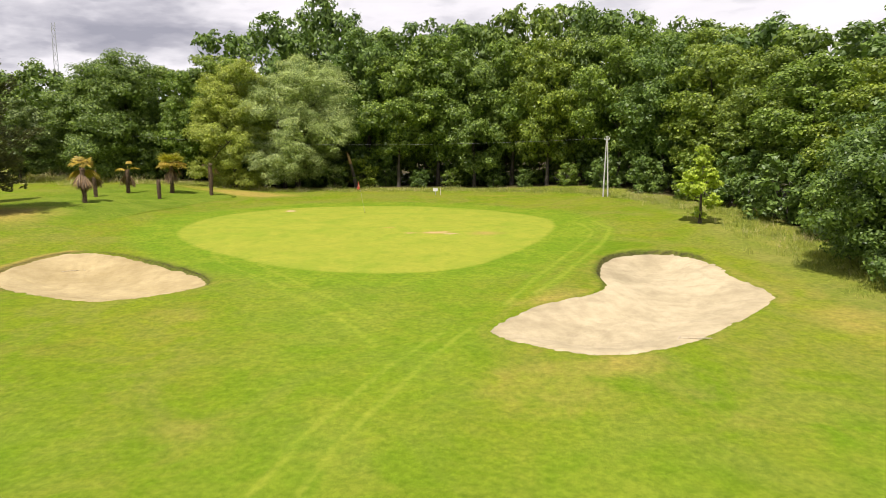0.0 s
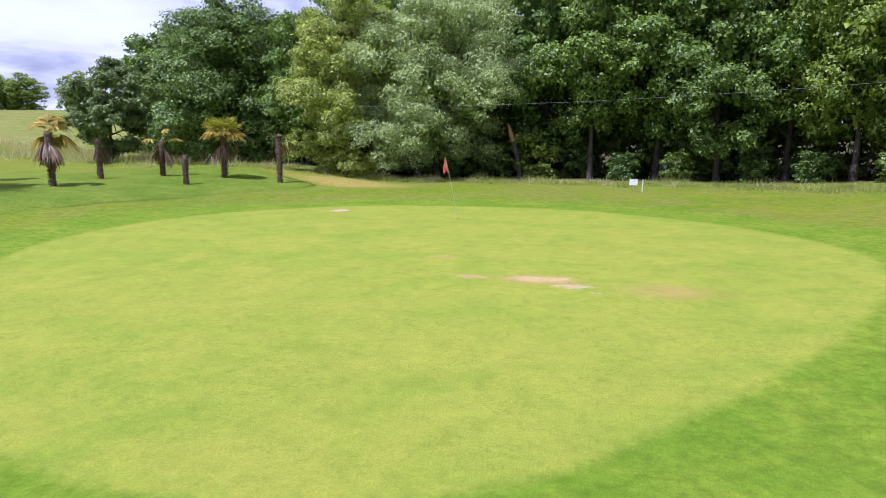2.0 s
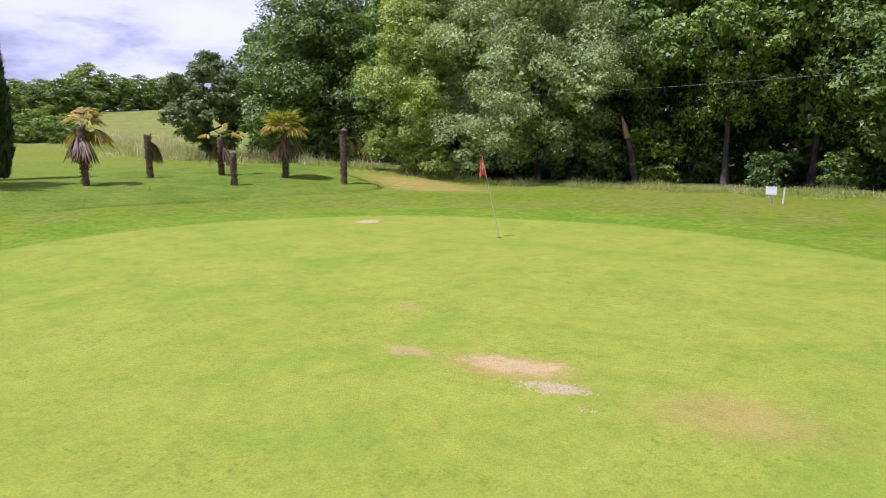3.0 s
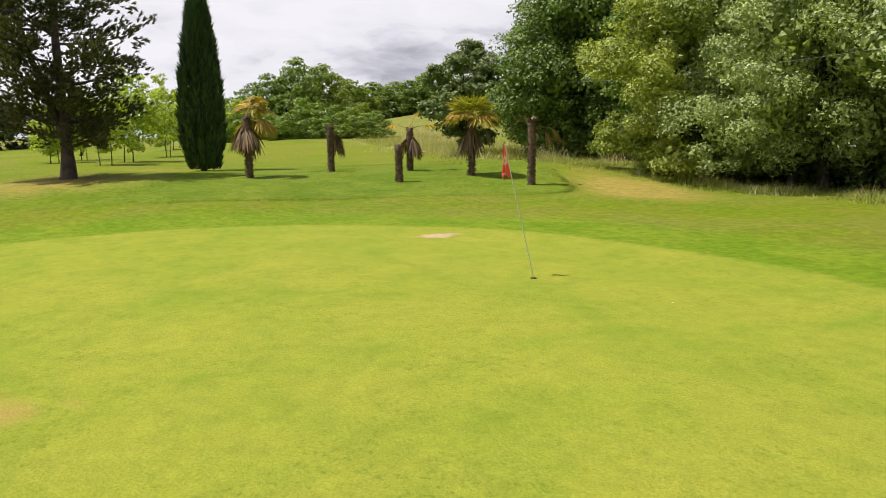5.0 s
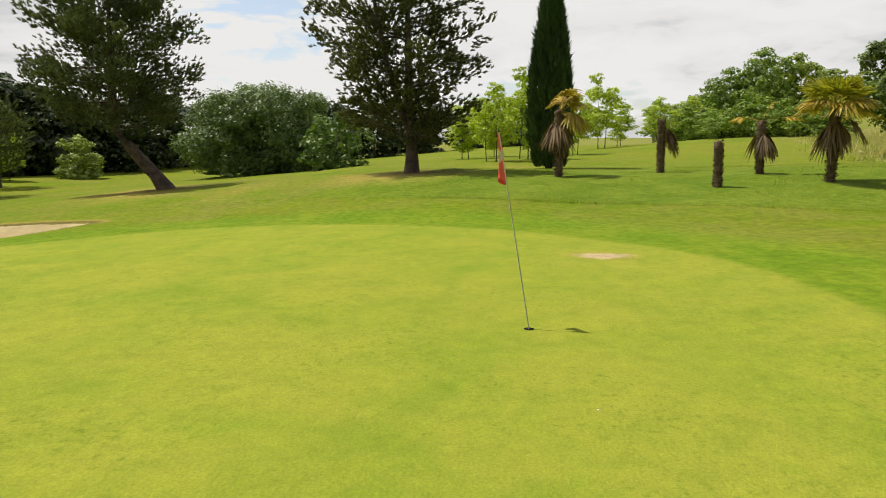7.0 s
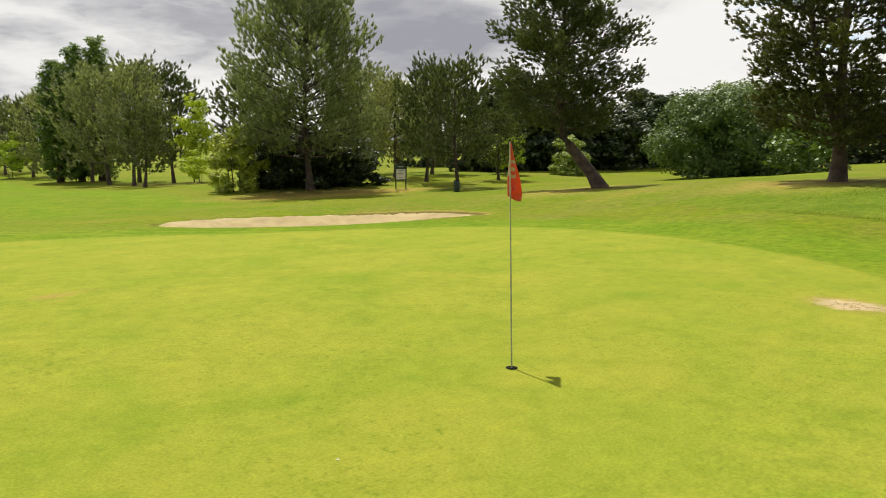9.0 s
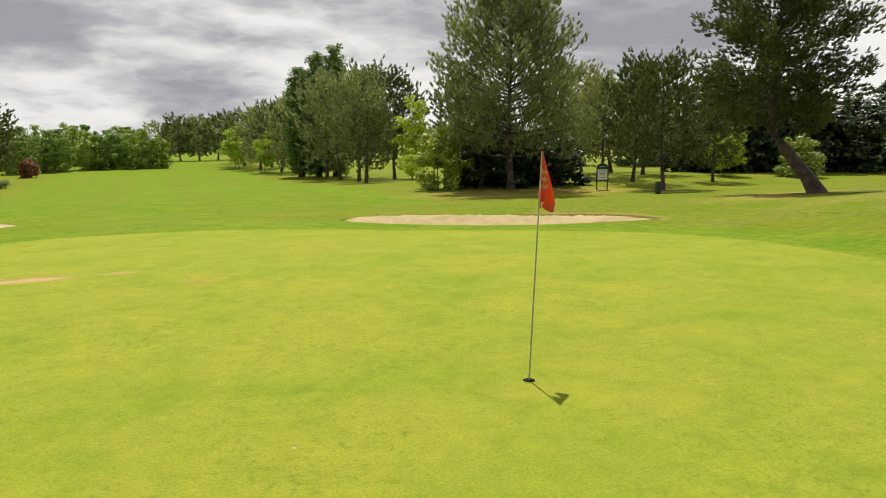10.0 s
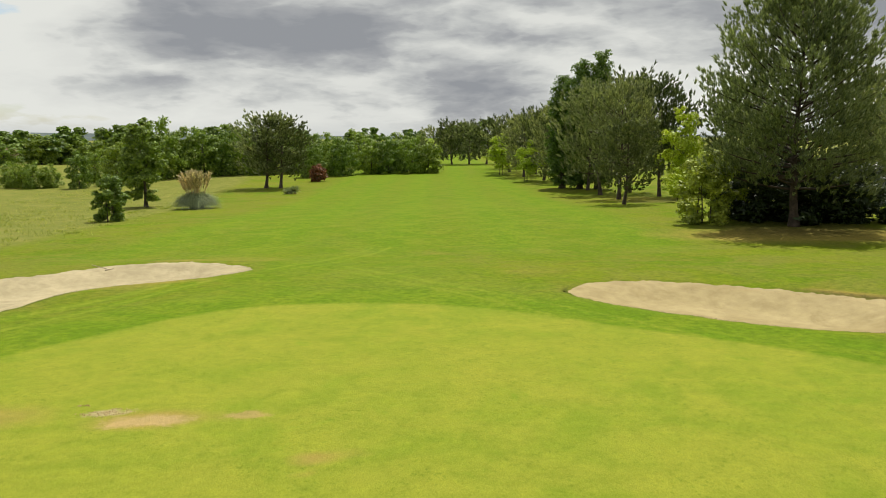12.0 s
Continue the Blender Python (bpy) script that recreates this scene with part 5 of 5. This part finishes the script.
PALE_SAND = plain("pale_sand", (0.42, 0.30, 0.125), (0.53, 0.405, 0.20), 6.0, 0.95, 0, 0.2)
sand_crumbs(0.0, 38.12, 0.40, 0.17, 0.25, 240, 0.022, "whitish crumbled sand beside the worn patch", 3)
sand_crumbs(0.52, 37.72, 0.10, 0.05, 0.1, 40, 0.02, "few pale sand crumbs on the worn green", 5)
sand_crumbs(-10.5, 48.35, 0.24, 0.42, 0.15, 160, 0.018, "pale sand crumbs on the edge of the green", 2)

# ---- fixtures round the green ----


def box(bm, x0, y0, z0, x1, y1, z1, bevel=0.0):
    got = bmesh.ops.create_cube(bm, size=1.0, matrix=Matrix.Translation(((x0 + x1) / 2, (y0 + y1) / 2, (z0 + z1) / 2)) @ Matrix.Diagonal((x1 - x0, y1 - y0, z1 - z0, 1)))
    if bevel:
        edges = list({e for v in got["verts"] for e in v.link_edges})
        bmesh.ops.bevel(bm, geom=edges, offset=bevel, segments=2, affect="EDGES")


def boxed(name, dims, mat, parent, label="", bevel=0.006):
    bm = bmesh.new()
    box(bm, *dims, bevel)
    return part(name, bm, mat, parent, label)


def marker_sign(x, y):
    root = tagged(new("marker_sign"), "small white sign board on a short post in the rough", "sign")
    root.matrix_world = pose(x, y, at_ground(x, y), 0, 0, -8)
    boxed("post", (-0.02, -0.015, -0.1, 0.02, 0.02, 0.34), STEEL, root)
    boxed("board", (-0.185, -0.025, 0.30, 0.185, -0.012, 0.58), WHITE_PAINT, root, "plain white board", 0.004)


def stake(x, y, tall):
    root = tagged(new("marker_stake"), "thin white marker stake beside the sign", "stake")
    root.matrix_world = pose(x, y, at_ground(x, y), 2, 3, 0)
    boxed("shaft", (-0.025, -0.025, -0.1, 0.025, 0.025, tall), WHITE_PAINT, root)
    boxed("tip", (-0.027, -0.027, tall - 0.002, 0.027, 0.027, tall + 0.07), WOOD, root, "bare wooden tip")


marker_sign(-0.8, 58.6)
stake(-0.42, 58.7, 0.5)


def double_pole(x, y, tall):
    root = tagged(new("utility_pole"), "twin-legged pale concrete telephone pole in the rough", "pole")
    root.matrix_world = pose(x, y, at_ground(x, y), 0, 0, -14)
    for side, mat, label in ((-1, CONCRETE, ""), (1, CONCRETE, "")):
        part_of("leg", mesh_of("leg", *tube([(side * 0.17, 0, -0.2), (side * 0.13, 0, tall * 0.3), (side * 0.03, 0, tall)], [0.062, 0.056, 0.04], 10), mat, True), root)
    boxed("cap", (-0.10, -0.07, tall - 0.02, 0.10, 0.07, tall + 0.08), CONCRETE, root)
    arm = boxed("crossarm", (-0.2, -0.03, tall - 0.20, 0.2, 0.03, tall - 0.14), STEEL, root, "steel crossarm")
    for side in (-0.16, 0.16):
        part_of("insulator", mesh_of("insulator", *tube([(side, 0, tall - 0.14), (side, 0, tall - 0.08), (side, 0, tall - 0.05), (side, 0, tall - 0.02)], [0.02, 0.035, 0.03, 0.012], 8), WHITE_PAINT, True), arm)
    return root


double_pole(11.6, 52.6, 4.3)


def cable(name, a, b, sag, radius, label):
    u = np.linspace(0, 1, 30)[:, None]
    line = np.array(a) * (1 - u) + np.array(b) * u - np.array([0, 0, 4.0 * sag]) * (u - u * u)
    tagged(new(name, mesh_of(name, *tube(line, np.full(30, radius), 5), CABLE, True)), label, "cable")


cable("telephone_cable", (11.4, 52.6, at_ground(11.6, 52.6) + 4.24), (-30.5, 66.5, 5.2), 0.7, 0.005, "thin telephone cable slung from the pole along the woods")


def notice_board(x, y, turn):
    root = tagged(new("notice_board"), "arched dark green hole board with white panel on posts", "sign")
    root.matrix_world = pose(x, y, at_ground(x, y), 0, 0, turn)
    for sx in (-0.36, 0.36):
        boxed("post", (sx - 0.04, -0.04, -0.15, sx + 0.04, 0.04, 1.5), DARK_PAINT, root)
    bm = bmesh.new()
    pts = [(-0.42, 0.62), (0.42, 0.62), (0.42, 1.5)] + [(0.42 * math.cos(a), 1.5 + 0.32 * math.sin(a)) for a in np.linspace(0.12, math.pi - 0.12, 12)] + [(-0.42, 1.5)]
    lower = [bm.verts.new((px, -0.055, pz)) for px, pz in pts]
    upper = [bm.verts.new((px, 0.0, pz)) for px, pz in pts]
    bm.faces.new(lower)
    bm.faces.new(upper[::-1])
    for q in range(len(pts)):
        bm.faces.new((lower[q - 1], upper[q - 1], upper[q], lower[q])) 
    bmesh.ops.recalc_face_normals(bm, faces=bm.faces)
    part("frame", bm, DARK_PAINT, root)
    panel = boxed("panel", (-0.33, -0.064, 0.70, 0.33, -0.056, 1.42), WHITE_PAINT, root, "white panel with faint grey print", 0.002)
    for q, (x0, x1, z) in enumerate(((-0.22, 0.22, 1.33), (-0.25, 0.05, 1.22), (-0.25, 0.2, 1.12), (-0.25, 0.1, 1.02), (-0.15, 0.15, 0.85))):
        boxed("print_bar", (x0, -0.068, z - 0.02, x1, -0.0655, z + 0.02), PRINT, panel, "", 0)
    boxed("title_bar", (-0.2, -0.06, 1.56, 0.2, -0.057, 1.64), PRINT, root, "", 0)


notice_board(-33.6, 10.9, 150)


def litter_bin(x, y):
    root = tagged(new("litter_bin"), "dark green litter bin standing beside a pine", "bin")
    root.matrix_world = pose(x, y, at_ground(x, y), 0, 0, 20)
    body = part_of("body", mesh_of("body", *tube([(0, 0, -0.05), (0, 0, 0.02), (0, 0, 0.7), (0, 0, 0.72)], [0.17, 0.18, 0.205, 0.19], 20), DARK_PAINT, True), root)
    part_of("liner", mesh_of("liner", *tube([(0, 0, 0.60), (0, 0, 0.75), (0, 0, 0.755), (0, 0, 0.70)], [0.165, 0.18, 0.155, 0.02], 20), CUP, True), body, "black liner")
    for z in (0.18, 0.5):
        part_of("band", mesh_of("band", *tube([(0, 0, z), (0, 0, z + 0.005), (0, 0, z + 0.03), (0, 0, z + 0.035)], [0.182, 0.202, 0.205, 0.184], 20), DARK_PAINT, True), body)


litter_bin(-33.0, 17.3)


def rake(x, y, turn, tilt, lift, long):
    root = tagged(new("sand_rake"), "wooden-handled bunker rake lying on the sand", "rake", "bunker rakes")
    xy = np.array([[x, y]])
    root.matrix_world = pose(x, y, float(full_land(xy)[0]) + lift, tilt, 0, turn)
    part_of("handle", mesh_of("handle", *tube([(0, 0, 0.03), (0, long / 2, 0.035), (0, long, 0.03)], [0.016, 0.015, 0.014], 8), WOOD, True), root, "pale wooden handle")
    boxed("head", (-0.2, -0.02, 0.02, 0.2, 0.02, 0.05), WOOD, root)
    for q in range(9):
        boxed("tooth", (-0.18 + 0.044 * q, -0.008, -0.04, -0.17 + 0.044 * q, 0.008, 0.025), DARK_PAINT, root, "", 0)


rake(6.5, 20.5, -118, 7, 0.06, 0.95)
rake(-16.9, 32.3, 132, 2, 0.10, 0.9)

# ---- plants of their own shape ----


def pampas(x, y, size):
    global RNG
    RNG = np.random.default_rng(141)
    n = 5200
    az, rise = RNG.uniform(0, 2 * np.pi, n), RNG.uniform(0.8, 1.52, n)
    pieces = []
    length = RNG.uniform(1.5, 2.5, n)
    start = np.stack([np.cos(az) * RNG.uniform(0, 0.5, n), np.sin(az) * RNG.uniform(0, 0.5, n), RNG.uniform(0, 0.3, n)], 1)
    out = np.stack([np.cos(az) * np.cos(rise), np.sin(az) * np.cos(rise), np.sin(rise)], 1)
    side = unit(np.cross(out, [0, 0, 1.0])) * 0.022
    s = np.linspace(0, 1, 5)
    mid = start[:, None] + out[:, None] * (length[:, None] * s)[..., None] - np.array([0, 0, 1.0]) * (0.78 * length[:, None] * (s**2.6)[None])[..., None]
    mid[..., 2] = np.maximum(mid[..., 2], 0.03)
    w = (1 - s * 0.9)[None, :, None]
    v = np.stack([mid - side[:, None] * w, mid + side[:, None] * w], 2).reshape(-1, 3)
    base = (np.arange(n) * 10)[:, None, None]
    q = np.arange(4)[None, :, None] * 2
    f = (base + q + np.array([0, 1, 3, 2])[None, None]).reshape(-1, 4)
    root = tagged(new("pampas_grass"), "round clump of pampas grass with pale pinkish plumes", "grass clump")
    root.matrix_world = pose(x, y, at_ground(x, y)) @ Matrix.Diagonal((size, size, size, 1))
    part_of("blades", mesh_of("blades", v, f, BLUE_GRASS), root)
    for q in range(70):
        a, r = RNG.uniform(0, 2 * np.pi), RNG.uniform(0.1, 0.9)
        tip = np.array([math.cos(a) * r * 1.25, math.sin(a) * r * 1.25, RNG.uniform(1.95, 2.6)])
        foot = np.array([math.cos(a) * r * 0.4, math.sin(a) * r * 0.4, 0.4])
        u = np.linspace(0, 1, 5)[:, None]
        stem = tube(foot * (1 - u) + tip * u, np.linspace(0.014, 0.008, 5), 4)
        way = unit(tip - foot)
        k = 60
        p = tip - way * RNG.uniform(0, 0.75, k)[:, None]
        b = blades(p, way + 0.45 * RNG.standard_normal((k, 3)), RNG.uniform(0.14, 0.32, k), 0.06)
        plume = part_of("plume", mesh_of("plume", *b, PLUME), root, "pale feathery plume")
        part_of("stem", mesh_of("stem", *stem, PLUME, True), plume)


pampas(16.3, -30.5, 1.55)


def yucca(x, y):
    global RNG
    RNG = np.random.default_rng(151)
    root = tagged(new("yucca"), "small spiky pale green yucca beside the fairway", "plant")
    root.matrix_world = pose(x, y, at_ground(x, y))
    for q, (ox, oy, h) in enumerate(((0, 0, 0.35), (0.6, 0.2, 0.2), (-0.5, 0.3, 0.5))):
        part_of("stem", mesh_of("stem", *tube([(ox, oy, -0.05), (ox, oy, h)], [0.09, 0.07], 7), HUSK, True), root)
        k = 170
        d = unit(RNG.standard_normal((k, 3)) + [0, 0, 0.6])
        part_of("rosette", mesh_of("rosette", *blades(np.array([ox, oy, h]) + d * 0.05, d, RNG.uniform(0.6, 1.0, k), 0.07), BLUE_GRASS), root)


yucca(9.3, -53.0)


def broken_bough():
    root = tagged(new("broken_trunk"), "splintered orange broken trunk leaning among the shrubs", "broken tree")
    root.matrix_world = pose(-8.6, 66.4, at_ground(-8.6, 66.4))
    part_of("stump", mesh_of("stump", *tube([(0.6, 0, -0.1), (0.35, 0, 1.2), (0.0, 0, 2.6)], [0.17, 0.15, 0.12], 9, 0.05), BARK, True), root)
    part_of("split", mesh_of("split", *tube([(0.1, -0.06, 2.2), (-0.05, -0.1, 2.8), (-0.22, -0.1, 3.3)], [0.15, 0.12, 0.02], 7, 0.12), BARE_WOOD, True), root, "bare orange split wood")


broken_bough()


def tee_marker(x, y):
    bm = bmesh.new()
    bmesh.ops.create_icosphere(bm, subdivisions=2, radius=0.11)
    bmesh.ops.scale(bm, vec=(1, 1, 0.85), verts=bm.verts)
    me = bpy.data.meshes.new("tee_marker")
    bm.to_mesh(me)
    bm.free()
    me.materials.append(FLAG_CREAM)
    ob = new("tee_marker", me)
    ob.location = (x, y, at_ground(x, y) + 0.085)
    tagged(ob, "small pale tee marker ball on the grass", "marker", "tee markers")


tee_marker(-42.0, 65.0)
tee_marker(-42.8, 65.2)

# ---- grasses nobody could count ----


def grass_band(name, spots, tall, width, mat, label, seed, lift=0.0, uneven=0.5):
    global RNG
    RNG = np.random.default_rng(seed)
    xy = np.asarray(spots)
    n = len(xy)
    p = np.column_stack([xy, land(xy) - 0.02 + lift])
    w = RNG.standard_normal((n, 3)) * 0.5 + [0, 0, 1.0]
    local = 1 + uneven * (0.6 * np.sin(xy[:, 0] * 1.9 + 1.3 * np.sin(xy[:, 1])) + 0.6 * np.sin(xy[:, 0] * 0.7 + xy[:, 1] * 1.1))
    tagged(new(name, mesh_of(name, *blades(p, w, tall * np.maximum(local, 0.2) * RNG.uniform(0.4, 1.3, n), width), mat)), label, "grass", kind="stuff")


def band_spots(line, count, half, seed, tuft=0.25):
    """Tufts strewn along a line, dense and thin by turns."""
    r = np.random.default_rng(seed)
    p = np.asarray(line, float)
    seg = np.linalg.norm(np.diff(p, axis=0), axis=1)
    m = count // 30
    k = r.choice(len(seg), m, p=seg / seg.sum())
    u = r.uniform(0, 1, m)[:, None]
    middle = p[k] * (1 - u) + p[k + 1] * u + r.standard_normal((m, 2)) * half * 0.6
    weight = r.lognormal(0, 0.8, m)
    return middle[r.choice(m, count, p=weight / weight.sum())] + r.standard_normal((count, 2)) * tuft


STRAW = leaf_material("seed_heads", (0.48, 0.42, 0.22), (0.66, 0.60, 0.38), 0.25)
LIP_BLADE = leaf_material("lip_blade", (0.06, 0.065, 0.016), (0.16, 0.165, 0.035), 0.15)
LAWN_BLADE = leaf_material("lawn_blade", (0.19, 0.27, 0.022), (0.32, 0.38, 0.045), 0.4)
WOOD_EDGE = [(-27, 64.6), (-20, 63.8), (-13, 63.0), (-6, 63.4), (2, 63.0), (8, 60.5), (11.5, 56.5), (13.5, 51.5), (15.0, 46.0), (16.2, 41.0), (16.4, 35.0), (16.6, 29.0), (17.5, 22.0)]
grass_band("tall_grass", band_spots(WOOD_EDGE, 40000, 1.5, 1), 0.27, 0.022, TALL_GRASS, "tall seeding grass along the foot of the woodland", 2)
grass_band("seed_grass", band_spots(WOOD_EDGE, 4500, 1.3, 11, 0.35), 0.42, 0.014, STRAW, "thin straw-coloured seed heads above the grass", 12)
grass_band("tall_grass", band_spots([(-30, 65.5), (-40, 67.5), (-50, 70.0), (-62, 74.0)], 9000, 3.4, 3, 0.5), 0.5, 0.035, TALL_GRASS, "tall straw-tipped grass on the bank past the lawn", 4)
grass_band("seed_grass", band_spots([(-29, 66.0), (-40, 68.5), (-52, 72.0), (-64, 77.0)], 7000, 4.5, 13, 0.6), 0.75, 0.03, STRAW, "pale seeding grass on the bank past the lawn", 14)
grass_band("tall_grass", band_spots([(16.2, 10), (16.6, 0), (18.6, -12), (21.0, -26), (21.5, -45), (19.5, -62)], 4000, 2.2, 5), 0.2, 0.03, TALL_GRASS, "rank grass along the edge of the meadow", 6)
grass_band("meadow_grass", band_spots([(26, 4), (30, -20), (36, -45), (44, -70)], 12000, 9.0, 23, 1.6), 0.24, 0.03, TALL_GRASS, "long uncut grass of the meadow beside the fairway", 24)
u = np.random.default_rng(15).uniform(14, 50, 5000)
trim = np.stack([np.interp(u, np.arange(len(LAWN)), LAWN[:, q]) for q in range(2)], 1) + np.random.default_rng(17).standard_normal((5000, 2)) * 0.09
grass_band("lawn_edge_grass", trim, 0.06, 0.014, LAWN_BLADE, "longer grass blades along the edge of the palm lawn", 16, 0.03, 0.3)
r_lawn = np.random.default_rng(18)
sward = np.stack([r_lawn.uniform(-30, -16, 34000), r_lawn.uniform(43, 61, 34000)], 1)
sward = sward[depth_in(LAWN, sward) > 0.1]
grass_band("lawn_grass", sward, 0.055, 0.02, LAWN_BLADE, "short uneven grass blades of the palm lawn", 19, 0.05, 0.5)
r_lip = np.random.default_rng(9)
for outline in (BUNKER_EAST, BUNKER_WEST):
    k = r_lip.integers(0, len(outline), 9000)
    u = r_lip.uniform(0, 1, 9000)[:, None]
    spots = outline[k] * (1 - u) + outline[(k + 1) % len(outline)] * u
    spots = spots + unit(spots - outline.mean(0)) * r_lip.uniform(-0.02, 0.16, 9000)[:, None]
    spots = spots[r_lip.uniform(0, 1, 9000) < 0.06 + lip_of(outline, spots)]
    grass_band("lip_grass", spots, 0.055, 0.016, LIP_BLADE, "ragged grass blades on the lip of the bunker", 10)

# ---- far away ----


def lattice_mast(x, y, tall, wide):
    root = tagged(new("lattice_mast"), "thin steel lattice mast far behind the woods", "mast")
    root.matrix_world = pose(x, y, 0, 0, 0, 30)
    for q in range(4):
        a = math.pi / 4 + q * math.pi / 2
        part_of("leg", mesh_of("leg", *tube([(wide * math.cos(a), wide * math.sin(a), 0), (wide * 0.55 * math.cos(a), wide * 0.55 * math.sin(a), tall)], [0.16, 0.12], 5), STEEL, True), root)
    for q in range(14):
        z0, z1 = tall * q / 14, tall * (q + 1) / 14
        for k in range(4):
            a, b = math.pi / 4 + k * math.pi / 2, math.pi / 4 + (k + 1) * math.pi / 2
            w0, w1 = wide * (1 - 0.45 * z0 / tall), wide * (1 - 0.45 * z1 / tall)
            part_of("brace", mesh_of("brace", *tube([(w0 * math.cos(a), w0 * math.sin(a), z0), (w1 * math.cos(b), w1 * math.sin(b), z1)], [0.09, 0.09], 4), STEEL), root)


lattice_mast(-224, 446, 71, 2.2)


def far_house(x, y):
    root = tagged(new("farm_house"), "low farmhouse with a reddish tile roof past the meadow", "house")
    root.matrix_world = pose(x, y, at_ground(x, y), 0, 0, 20)
    boxed("wall", (-7, -4, -0.3, 7, 4, 3.0), RENDER_WALL, root, "", 0.02)
    bm = bmesh.new()
    v = [bm.verts.new(c) for c in ((-7.5, -4.6, 2.9), (7.5, -4.6, 2.9), (7.5, 4.6, 2.9), (-7.5, 4.6, 2.9), (-7.5, 0, 5.0), (7.5, 0, 5.0))]
    for f in ((0, 1, 5, 4), (2, 3, 4, 5), (0, 4, 3), (1, 2, 5), (3, 2, 1, 0)):
        bm.faces.new([v[q] for q in f])
    bmesh.ops.recalc_face_normals(bm, faces=bm.faces)
    part("roof", bm, TILE, root, "reddish tile roof")
    boxed("door", (-0.5, 3.96, 0, 0.5, 4.05, 2.1), DARK_PAINT, root)
    for sx in (-4, 3.5):
        boxed("window", (sx - 0.6, 3.96, 0.9, sx + 0.6, 4.04, 2.1), CUP, root)


far_house(123, -196)


def far_ridge():
    """Low wooded hills along the skyline, distance haze mixed into their colour."""
    a = np.radians(np.linspace(0, 360, 361))
    top = 4 + 3.5 * np.sin(a * 5 + 1) + 2.5 * np.sin(a * 11 + 2) + 1.5 * np.sin(a * 37) + 0.8 * np.sin(a * 83 + 1)
    rows_ = [(1500, -8 + 0 * top), (1560, top * 0.75), (1680, top), (1900, top * 0.6), (2100, -8 + 0 * top)]
    v = np.concatenate([np.stack([np.cos(a) * r, np.sin(a) * r + 40, z], 1) for r, z in rows_])
    n = len(a)
    i, j = np.meshgrid(np.arange(len(rows_) - 1), np.arange(n - 1), indexing="ij")
    f = np.stack([i * n + j, i * n + j + 1, (i + 1) * n + j + 1, (i + 1) * n + j], -1).reshape(-1, 4)
    tagged(new("backdrop", mesh_of("backdrop", v, f, HAZY_HILL, True)), "low wooded hills on the skyline with bluish haze in their colour", "hills", kind="structure")


far_ridge()
